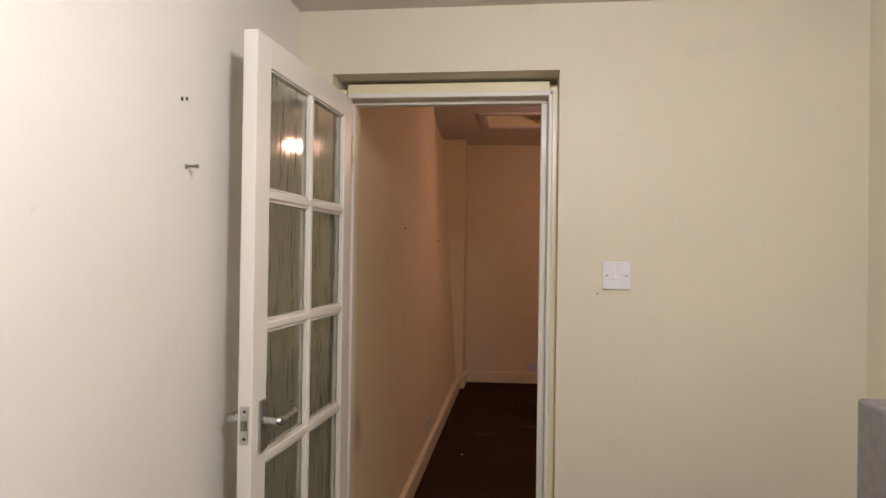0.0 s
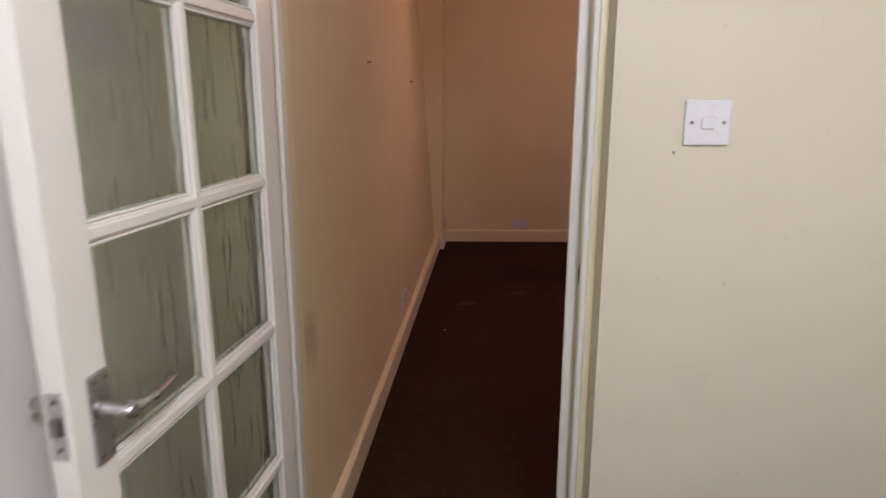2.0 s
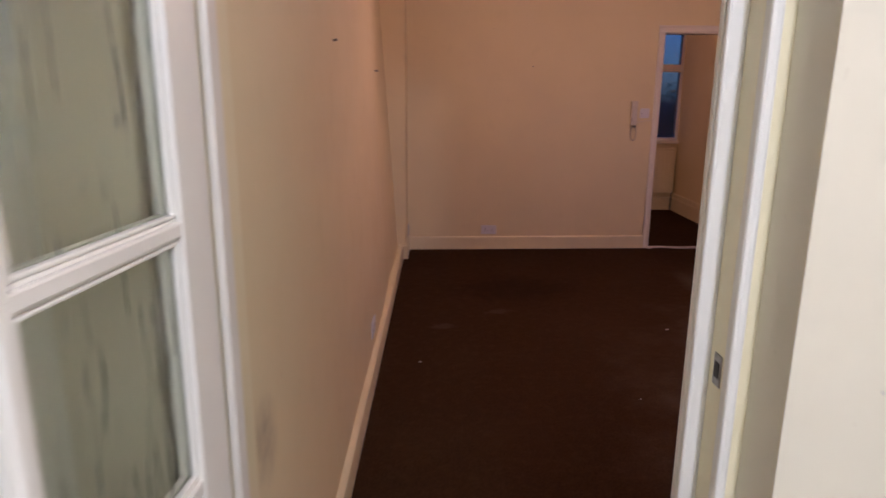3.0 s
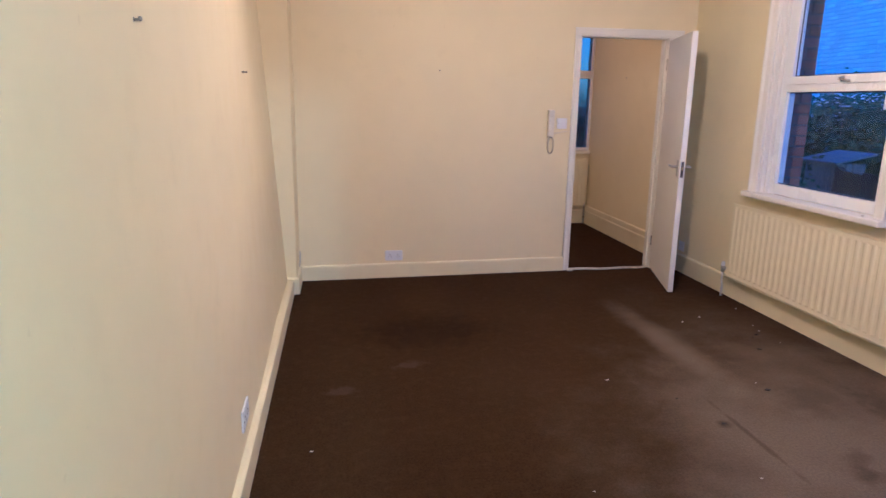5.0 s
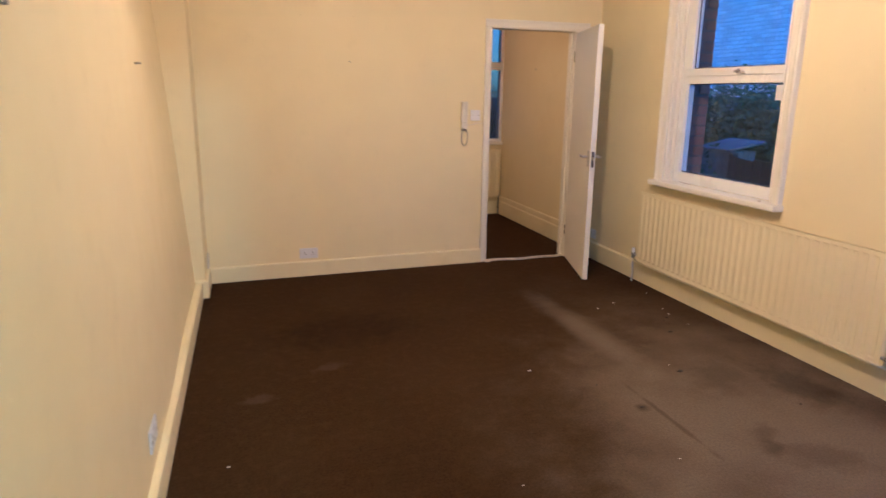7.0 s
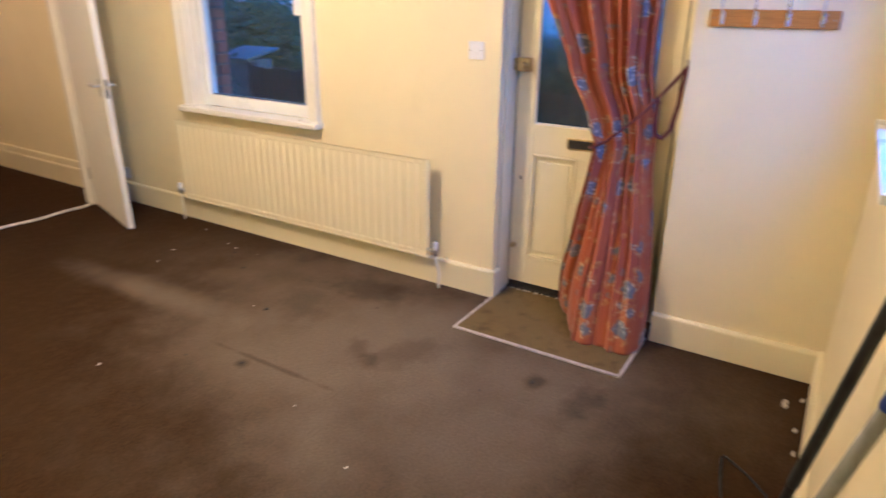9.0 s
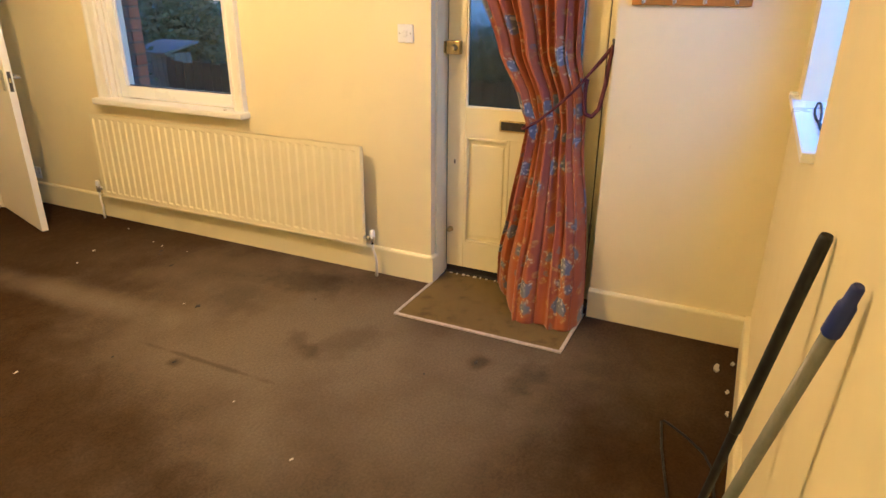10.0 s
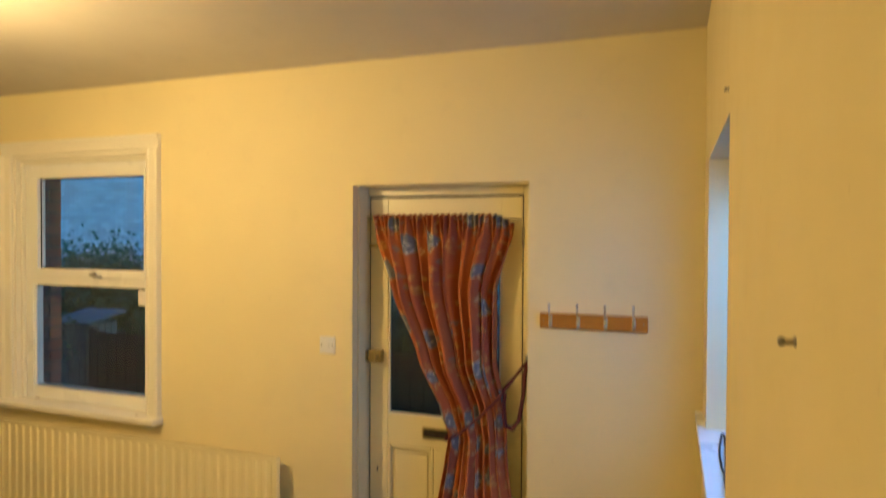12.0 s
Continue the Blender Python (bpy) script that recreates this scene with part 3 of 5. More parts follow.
# ---------------------------------------------------------------- electrical plates
def plate(name, where, out, w, h, label, category, material=PLASTIC, kind_="switch"):
    """A wall plate with rounded edges at 'where' on a wall whose outward direction is +-x or +-y."""
    m = {"-y": pose(*where), "+y": pose(*where, 0, 0, 180), "-x": pose(*where, 0, 0, -90), "+x": pose(*where, 0, 0, 90)}[out]
    t = thing(name, where, label, category)
    part("face_plate", moved(boxes([((-w / 2, -0.009, -h / 2), (w / 2, 0.0, h / 2))], 0.003), m), material, t)
    if kind_ == "switch":
        part("rocker", moved(boxes([((-0.012, -0.013, -0.012), (0.012, -0.008, 0.012))], 0.002), m), material, t)
        for s in (-1, 1):
            bm = bmesh.new()
            lathe(bm, (0.030 * s, -0.0105, 0), (0, 1, 0), [(0, 0.0032), (0.002, 0.0034)], 10)
            part("screw", moved(bm, m), STEEL, t)
    else:
        for s in (-1, 1):
            part("rocker", moved(boxes([((0.033 * s - 0.006, -0.012, 0.014), (0.033 * s + 0.006, -0.008, 0.032))], 0.0015), m), material, t)
            bm = boxes([((0.033 * s - 0.003, -0.0096, 0.002), (0.033 * s + 0.003, -0.0088, 0.011)),
                        ((0.033 * s - 0.014, -0.0096, -0.012), (0.033 * s - 0.007, -0.0088, -0.008)),
                        ((0.033 * s + 0.007, -0.0096, -0.012), (0.033 * s + 0.014, -0.0088, -0.008))])
            part("pin_holes", moved(bm, m), DARK, t)
    return t

plate("light_switch", (0.319, YA, 1.394), "-y", 0.086, 0.086, "white single light switch on cream kitchen wall", "light switch")
plate("light_switch", (XR, 6.151, 1.305), "-x", 0.086, 0.086, "white single light switch beside the front door", "light switch")
plate("light_switch", (1.612, yb(1.612), 1.279), "-y", 0.088, 0.088, "white single light switch beside the intercom", "light switch")
plate("double_socket", (0.188, yb(0.19), 0.186), "-y", 0.146, 0.086, "white double socket just above the skirting board", "socket", kind_="socket")
plate("double_socket", (-0.622, 6.51, 0.250), "+x", 0.146, 0.086, "white double socket low on the party wall", "socket", kind_="socket")
plate("single_socket", (XR, 9.30, 0.225), "-x", 0.086, 0.086, "white single socket behind the open door", "socket", kind_="switch")

# ---------------------------------------------------------------- nails, hooks and marks on the walls
def nail(where, out, length, label, bent=0.0, plug=0.006):
    t = thing("nail", where, label, "nail", "nails in the walls")
    o = Vector(where)
    d = Vector(out)
    bm = bmesh.new()
    tube(bm, [o - d * 0.01, o + d * length * 0.6, o + d * length + Vector((0, 0, bent))], 0.0028, 8)
    lathe(bm, o + d * length + Vector((0, 0, bent)), d, [(-0.003, 0.0045), (0.001, 0.005), (0.003, 0.003)], 10)
    part("shank", bm, STEEL, t)
    bm = bmesh.new()
    lathe(bm, o - d * 0.004, d, [(0, plug), (0.006, plug * 0.8)], 10)
    part("wall_plug", bm, STEEL, t)
nail((AX0, 3.345, 1.640), (1, 0, 0), 0.027, "bent steel screw in white kitchen wall")
for y, z in ((3.325, 1.785), (3.345, 1.79)):
    bm = bmesh.new()
    lathe(bm, (AX0 - 0.004, y, z), (1, 0, 0), [(0, 0.006), (0.0045, 0.005)], 10)
    whole("screw_hole", bm, DARK, "small dark plugged hole in white kitchen wall", "hole", group="holes in kitchen wall")
nail((XL, 5.555, 1.592), (1, 0, 0), 0.014, "steel double-headed hook in cream party wall", 0.002, 0.0065)
nail((XL - 0.02, 7.19, 1.557), (1, 0, 0), 0.012, "small dark nail in cream party wall")
nail((0.555, yb(0.555), 1.683), (0, -1, 0), 0.012, "small dark nail in cream back wall")
nail((XR, 10.706, 1.716), (-1, 0, 0), 0.010, "small dark nail in cream wall of the far room")
nail((0.692, YW, 1.733), (0, 1, 0), 0.014, "steel double-headed hook in cream wall", 0.0, 0.0065)
nail((1.60, YW, 2.195), (0, 1, 0), 0.008, "small nail above the deep window")
for x, z, r in ((0.262, 1.336, 0.004), (0.395, 1.34, 0.003), (0.384, 1.071, 0.004), (0.25, 1.08, 0.003), (0.225, 1.26, 0.002)):
    bm = bmesh.new()
    lathe(bm, (x, YA + 0.002, z), (0, -1, 0), [(0, r), (0.003, r * 0.8)], 8)
    whole("filled_hole", bm, STEEL if r > 0.0035 and z > 1.2 else GRIPPER, "small filled screw hole in cream kitchen wall", "hole", group="holes in kitchen wall")

# ---------------------------------------------------------------- back wall: door case, open door, intercom, threshold
case = thing("door_frame_back", (2.13, YB, 0), "white gloss architrave round the open back doorway", "door frame", kind="structure")
def architrave(parent, a, b, w, t, up, material=GLOSS):
    pr = [(0, 0), (0, t * 0.55), (w * 0.12, t * 0.7), (w * 0.2, t * 0.55), (w * 0.6, t * 0.7), (w * 0.8, t), (w * 0.97, t), (w, t * 0.8), (w, 0)]
    part("architrave", solid(pr, a, b, up), material, parent)
architrave(case, (1.745, YB, 0), (1.745, YB, 1.992), 0.058, 0.02, (-1, 0, 0))
architrave(case, (1.687, YB, 1.992), (2.64, YB, 1.992), 0.062, 0.02, (0, 0, 1))
part("jamb", boxes([((1.718, YB - 0.002, 0), (1.75, YB + 0.124, 1.99))], 0.002), GLOSS, case)
part("jamb", boxes([((2.512, YB - 0.002, 0), (2.547, YB + 0.124, 1.99))], 0.002), GLOSS, case)
part("head", boxes([((1.75, YB - 0.002, 1.985), (2.512, YB + 0.124, 2.017))], 0.002), GLOSS, case)
part("stop", boxes([((2.500, YB + 0.045, 0), (2.513, YB + 0.08, 1.985))], 0.002), GLOSS, case)
part("stop", boxes([((1.749, YB + 0.045, 0), (1.762, YB + 0.08, 1.985))], 0.002), GLOSS, case)
architrave(case, (2.517, YB, 1.992), (2.517, YB, 0), 0.058, 0.02, (1, 0, 0))

def flush_door():
    hinge = Vector((2.512, YB - 0.012, 0.012))
    lock_edge = Vector((2.285, 8.640, 0.012))
    W = (lock_edge - hinge).length
    ang = math.atan2(lock_edge.y - hinge.y, lock_edge.x - hinge.x)
    m = Matrix.Translation(hinge) @ Matrix.Rotation(ang, 4, "Z")
    d = thing("flush_door", hinge, "plain white gloss flush door standing open into the room", "door")
    T = 0.04
    part("leaf", moved(boxes([((0, 0, 0), (W, T, 1.955))], 0.002), m), GLOSS, d)
    lock = part("lock_plate", moved(boxes([((W - 0.001, 0.010, 0.90), (W + 0.0015, 0.030, 1.02))], 0.0005), m), DARK_STEEL, d, "very dark steel latch plate")
    part("latch_bolt", moved(boxes([((W, 0.014, 0.955), (W + 0.007, 0.026, 0.98))], 0.002), m), BRASS, lock)
    lever_handle(d, m @ pose(W - 0.055, T, 0.965, 0, 0, 90), 1)
    lever_handle(d, m @ pose(W - 0.055, 0, 0.965, 0, 0, -90), -1)
    for z in (0.2, 1.72):
        bm = bmesh.new()
        lathe(bm, m @ Vector((-0.006, 0.0, z)), (0, 0, 1), [(0, 0.006), (0.09, 0.006)], 10)
        part("hinge", bm, STEEL, d)
flush_door()

def threshold():
    bm = bmesh.new()
    pts = [(1.735 + 0.78 * i / 20, YB - 0.01 + 0.03 * math.sin(i * 0.55) * 0.4 + (0.05 if i > 17 else 0) * (i - 17) / 3, 0.006) for i in range(21)]
    tube(bm, pts, 0.012, 8)
    lathe(bm, (1.755, YB - 0.02, 0.0), (0, 0, 1), [(0, 0.03), (0.008, 0.026), (0.014, 0.012)], 10)
    whole("threshold_strip", bm, GRIPPER, "frayed pale cloth edge lying across the doorway carpet", "threshold")
threshold()

def intercom():
    YI = yb(1.51)
    t = thing("intercom_handset", (1.51, YI, 1.28), "ivory plastic intercom handset with coiled cord on cream wall", "intercom")
    part("base", boxes([((1.482, YI - 0.022, 1.165), (1.54, YI, 1.39))], 0.006), AGED_PLASTIC, t)
    bm = boxes([((1.478, YI - 0.045, 1.18), (1.512, YI - 0.022, 1.385)), ((1.476, YI - 0.058, 1.335), (1.514, YI - 0.024, 1.39)), ((1.476, YI - 0.058, 1.17), (1.514, YI - 0.024, 1.225))], 0.008)
    part("handset", bm, AGED_PLASTIC, t)
    bm = bmesh.new()
    pts = []
    for i in range(220):
        s = i / 219
        a = s * math.pi * 2
        cx, cz = 1.513 + 0.026 * math.sin(a), 1.098 + 0.068 * math.cos(a)
        c = s * 34 * math.pi * 2 / 2
        pts.append((cx + 0.006 * math.cos(c), YI - 0.018 + 0.006 * math.sin(c), cz))
    tube(bm, pts, 0.0025, 5)
    part("coiled_cord", bm, plain("grey_cord", (0.33, 0.31, 0.29), 0.6), t, "grey coiled cord")
    bm = bmesh.new()
    tube(bm, [(1.53, YI - 0.004, 1.195), (1.57, YI - 0.004, 1.20), (1.64, YI - 0.004, 1.215), (1.688, YI - 0.004, 1.212), (1.690, YI - 0.004, 0.9), (1.682, YI - 0.004, 0.125)], 0.0035, 6)
    part("cable", bm, AGED_PLASTIC, t, "ivory cable run along the wall")
intercom()
bm = bmesh.new()
tube(bm, [(-0.574, 9.23, 0.15), (-0.570, 9.23, 0.16), (-0.568, 9.23, 0.25), (-0.568, 9.20, 0.262), (-0.568, 9.17, 0.25), (-0.570, 9.17, 0.16), (-0.574, 9.17, 0.15)], 0.006, 7)
whole("bent_pipe", bm, GRIPPER, "short bent pale pipe loop on the corner boxing", "pipe")

# ---------------------------------------------------------------- window over the radiator
def side_window():
    y0, y1, z0, z1 = B_WIN
    w = thing("window_1", (XR, (y0 + y1) / 2, z0), "white plastic two-pane window in a moulded painted surround", "window", kind="structure")
    # moulded surround on the room side
    architrave(w, (XR, y0 + 0.002, z1 - 0.003), (XR, y0 + 0.002, z0), 0.085, 0.034, (0, -1, 0))
    architrave(w, (XR, y1 - 0.002, z0), (XR, y1 - 0.002, z1 - 0.003), 0.085, 0.034, (0, 1, 0))
    architrave(w, (XR, y1 + 0.083, z1 - 0.003), (XR, y0 - 0.083, z1 - 0.003), 0.083, 0.034, (0, 0, 1))
    # painted lining boards, stepped towards the glass
    part("lining", boxes([((XR - 0.004, y0 - 0.001, z0), (2.87, y0 + 0.022, z1))], 0.003), GLOSS, w)
    part("lining", boxes([((XR - 0.004, y1 - 0.022, z0), (2.87, y1 + 0.001, z1))], 0.003), GLOSS, w)
    part("lining", boxes([((XR - 0.004, y0 + 0.022, z1 - 0.03), (2.87, y1 - 0.022, z1 + 0.001))], 0.003), GLOSS, w)
    part("inner_bead", boxes([((2.775, y0 + 0.022, z0), (2.80, y0 + 0.042, z1 - 0.03)), ((2.775, y1 - 0.042, z0), (2.80, y1 - 0.022, z1 - 0.03)), ((2.775, y0 + 0.042, z1 - 0.055), (2.80, y1 - 0.042, z1 - 0.03))], 0.005), GLOSS, w)
    sill = part("window_sill", boxes([((2.672, y0 - 0.095, 0.803), (2.80, y1 + 0.095, 0.842))], 0.009), GLOSS, w)
    part("paint_blob", boxes([((2.70, 7.33, 0.841), (2.716, 7.345, 0.85))], 0.003), GRIPPER, sill)
    # plastic frame: outer frame, transom, and a hung top sash
    gx = 2.832
    fy0, fy1, fz0, fz1 = y0 + 0.022, y1 - 0.022, 0.842, z1 - 0.03
    gl0, gl1 = 7.368, 8.25
    part("window_frame", boxes([((2.80, fy0, fz0), (2.87, gl0, fz1)), ((2.80, gl1, fz0), (2.87, fy1, fz1)), ((2.80, gl0, fz0), (2.87, gl1, 0.918)), ((2.80, gl0, 2.235), (2.87, gl1, fz1))], 0.004), UPVC, w)
    part("transom", boxes([((2.797, gl0, 1.542), (2.87, gl1, 1.60))], 0.004), UPVC, w)
    sash = part("top_sash", boxes([((2.790, gl0 - 0.012, 1.592), (2.845, gl1 + 0.012, 1.645)), ((2.790, gl0 - 0.012, 2.19), (2.845, gl1 + 0.012, 2.247)),
                                   ((2.790, gl0 - 0.012, 1.645), (2.845, gl0, 2.19)), ((2.790, 8.197, 1.645), (2.845, gl1 + 0.012, 2.19))], 0.004), UPVC, w)
    def gasket(p, a, b, lo, hi, x):
        part("gasket", boxes([((x, a, lo), (x + 0.004, a + 0.006, hi)), ((x, b - 0.006, lo), (x + 0.004, b, hi)), ((x, a, lo), (x + 0.004, b, lo + 0.006)), ((x, a, hi - 0.006), (x + 0.004, b, hi))]), SEAL, p)
    gasket(w, gl0, gl1, 0.918, 1.542, gx - 0.012)
    gasket(sash, gl0, 8.197, 1.645, 2.19, gx - 0.02)
    for a, b, lo, hi, p in ((gl0, gl1, 0.918, 1.542, w), (gl0, 8.197, 1.645, 2.19, sash)):
        g = part("pane", boxes([((gx - 0.004, a, lo), (gx, b, hi))]), GLASS, p, "clear window glass")
        g.visible_shadow = False
    part("bead", boxes([((gx - 0.02, gl0, 0.918), (gx - 0.008, gl0 + 0.012, 1.542)), ((gx - 0.02, gl1 - 0.012, 0.918), (gx - 0.008, gl1, 1.542)), ((gx - 0.02, gl0, 0.906), (gx - 0.008, gl1, 0.918))], 0.003), UPVC, w)
    bm = bmesh.new()
    lathe(bm, (2.790, 7.74, 1.618), (-1, 0, 0), [(0, 0.016), (0.008, 0.015), (0.012, 0.010), (0.028, 0.009)], 12)
    tube(bm, [(2.765, 7.745, 1.618), (2.760, 7.72, 1.618), (2.760, 7.69, 1.613), (2.763, 7.655, 1.606)], 0.0085, 8, 0.006)
    part("handle", bm, CHROME, sash, "worn metal window handle")
    part("corner_sticker", boxes([((gx - 0.006, gl0 + 0.008, 1.44), (gx - 0.0045, gl0 + 0.075, 1.53))]), PLASTIC, w, "pale paper sticker in the pane's corner")
side_window()

# ---------------------------------------------------------------- radiators
def radiator(name, y0, y1, z0, z1, x, label, pitch=0.0585):
    """A pressed steel panel on a wall that faces -x: pressed vertical channels, flat seams, valve tails and brackets."""
    t = thing(name, (x + 0.09, (y0 + y1) / 2, z0), label, "radiator")
    bm = bmesh.new()
    n = int((y1 - y0 - 0.06) / pitch)
    pitch = (y1 - y0 - 0.06) / n
    ys = [(y0, 0.008), (y0 + 0.012, 0.0), (y0 + 0.03, 0.0)]
    for i in range(n):
        b = y0 + 0.03 + i * pitch
        ys += [(b + pitch * 0.14, 0.0), (b + pitch * 0.34, 0.002), (b + pitch * 0.66, 0.002), (b + pitch * 0.86, 0.0)]
    ys += [(y1 - 0.03, 0.0), (y1 - 0.012, 0.0), (y1, 0.008)]
    # flute depth fades to the flat seams at top and bottom
    zs = [(z0, -0.006, 0), (z0 + 0.006, 0.0, 0), (z0 + 0.026, 0, 0), (z0 + 0.036, 0, 1), (z1 - 0.036, 0, 1), (z1 - 0.026, 0, 0), (z1 - 0.006, 0, 0), (z1, -0.006, 0)]
    grid = [[bm.verts.new((x + 0.012 + (dy * k * 2.6 if dy != 0.008 else 0) - e * -0.6 + (dy if dy == 0.008 else 0), y, z)) for y, dy in ys] for z, e, k in zs]
    for i in range(len(zs) - 1):
        for j in range(len(ys) - 1):
            bm.faces.new((grid[i][j], grid[i][j + 1], grid[i + 1][j + 1], grid[i + 1][j])).smooth = False
    bmesh.ops.recalc_face_normals(bm, faces=bm.faces)
    part("front_panel", bm, RAD, t)
    part("back_panel", boxes([((x + 0.020, y0 + 0.004, z0 + 0.004), (x + 0.032, y1 - 0.004, z1 - 0.006))], 0.003), RAD, t)
    for y in (y0 + 0.25, y1 - 0.25):
        part("bracket", boxes([((x + 0.028, y - 0.015, z0 + 0.02), (XR, y + 0.015, z1 - 0.06))], 0.002), RAD, t)
    for y, s in ((y0, -1), (y1, 1)):
        bm = bmesh.new()
        zc = z0 + 0.045
        tube(bm, [(x + 0.02, y - s * 0.01, zc), (x + 0.02, y + s * 0.045, zc)], 0.0105, 10)
        lathe(bm, (x + 0.02, y + s * 0.012, zc), (0, s, 0), [(0, 0.016), (0.018, 0.016)], 6)
        lathe(bm, (x + 0.02, y + s * 0.045, zc - 0.03), (0, 0, 1), [(0, 0.013), (0.02, 0.013), (0.026, 0.016), (0.045, 0.016)], 12)
        v = part("valve", bm, CHROME, t, "plated lockshield valve")
        bm = bmesh.new()
        lathe(bm, (x + 0.02, y + s * 0.045, zc + 0.015), (0, 0, 1), [(0, 0.015), (0.004, 0.016), (0.03, 0.0145), (0.036, 0.010)], 14)
        part("cap", bm, PLASTIC, v, "white plastic valve cap")
        bm = bmesh.new()
        yy = y + s * 0.045
        tube(bm, [(x + 0.02, yy, zc - 0.025), (x + 0.02, yy, zc - 0.06), (x + 0.026, yy + s * 0.01, zc - 0.10), (x + 0.034, yy + s * 0.012, zc - 0.14), (x + 0.034, yy + s * 0.012, -0.002)], 0.0078, 9)
        part("tail_pipe", bm, GLOSS, t, "white painted copper pipe")
    return t
radiator("radiator", 6.378, 8.49, 0.183, 0.742, 2.648, "long cream enamelled panel radiator below the window")

def far_radiator():
    t = thing("radiator", (2.1, CY1 - 0.06, 0.23), "white panel radiator under the far room window", "radiator")
    n = 24
    for i in range(n):
        a = 1.47 + 1.22 * i / n
        part("flute", boxes([((a + 0.008, CY1 - 0.098, 0.27), (a + 0.043, CY1 - 0.088, 0.76))], 0.003), RAD, t)
    part("front_panel", boxes([((1.47, CY1 - 0.09, 0.228), (2.69, CY1 - 0.075, 0.800))], 0.003), RAD, t)
    part("side_cover", boxes([((2.682, CY1 - 0.092, 0.24), (2.696, CY1 - 0.01, 0.80))], 0.002), RAD, t)
    bm = bmesh.new()
    tube(bm, [(2.69, CY1 - 0.05, 0.26), (2.71, CY1 - 0.05, 0.26), (2.71, CY1 - 0.05, -0.002)], 0.009, 8)
    part("valve_pipe", bm, CHROME, t)
    for x in (1.7, 2.4):
        part("bracket", boxes([((x - 0.02, CY1 - 0.075, 0.3), (x + 0.02, CY1, 0.7))]), RAD, t)
far_radiator()

def far_window():
    x0, x1, z0, z1 = C_WIN
    w = thing("window_2", ((x0 + x1) / 2, CY1, z0), "white plastic window in the far room, dusk outside", "window", kind="structure")
    part("window_sill", boxes([((x0 - 0.06, CY1 - 0.05, z0 - 0.036), (x1 - 0.001, CY1 + 0.12, z0))], 0.006), GLOSS, w)
    y, e = CY1 + 0.012, 0.030
    part("window_frame", boxes([((x0, y, z0), (x0 + e, y + 0.06, z1)), ((x1 - e, y, z0), (x1, y + 0.06, z1)), ((x0 + e, y, z0), (x1 - e, y + 0.06, z0 + 0.036)), ((x0 + e, y, z1 - e), (x1 - e, y + 0.06, z1))], 0.004), UPVC, w)
    part("transom", boxes([((x0 + e, y - 0.008, 1.735), (x1 - e, y + 0.06, 1.825))], 0.004), UPVC, w)
    for lo, hi in ((z0 + 0.036, 1.735), (1.825, z1 - e)):
        part("pane", boxes([((x0 + e, y + 0.03, lo), (x1 - e, y + 0.034, hi))]), DIMMED_GLASS, w, "obscure glass pane at dusk")
far_window()

# ---------------------------------------------------------------- deep window in the doorway wall
def deep_window():
    x0, x1, z0, z1 = W_WIN
    w = thing("window_3", ((x0 + x1) / 2, YW, z0), "deep-set white window with a broad white sill", "window", kind="structure")
    sill = part("window_sill", boxes([((x0 - 0.001, YA + 0.10, z0 - 0.001), (x1 + 0.001, YW + 0.0285, 1.1466)), ((x0 - 0.012, YW - 0.001, z0 - 0.004), (x1 + 0.255, YW + 0.030, 1.146))], 0.0025), UPVC, w, "broad white window board")
    y = YA + 0.05
    part("window_frame", boxes([((x0, y, 1.146), (x0 + 0.06, y + 0.06, z1)), ((x1 - 0.06, y, 1.146), (x1, y + 0.06, z1)), ((x0 + 0.06, y, 1.146), (x1 - 0.06, y + 0.06, 1.2)), ((x0 + 0.06, y, z1 - 0.06), (x1 - 0.06, y + 0.06, z1))], 0.004), UPVC, w)
    g = part("pane", boxes([((x0 + 0.06, y + 0.03, 1.2), (x1 - 0.06, y + 0.034, z1 - 0.06))]), GLASS, w)
    g.visible_shadow = False
    bm = bmesh.new()
    loop = [(1.75, 4.394), (1.78, 4.398), (1.83, 4.388), (1.90, 4.376), (1.97, 4.380), (2.06, 4.392), (2.16, 4.390), (2.27, 4.378), (2.36, 4.358), (2.42, 4.346), (2.43, 4.334),
            (2.38, 4.330), (2.28, 4.340), (2.16, 4.356), (2.05, 4.372), (1.95, 4.392), (1.86, 4.398), (1.80, 4.384), (1.77, 4.370)]
    tube(bm, [(x - 0.02, 4.374 + (y - 4.365) * 0.5, 1.1502 + (0.008 if 12 < i < 17 else 0.0)) for i, (x, y) in enumerate(loop)], 0.0034, 8)
    whole("cable_loop", bm, BLACK, "black cable loop lying on the white sill", "cable")
deep_window()

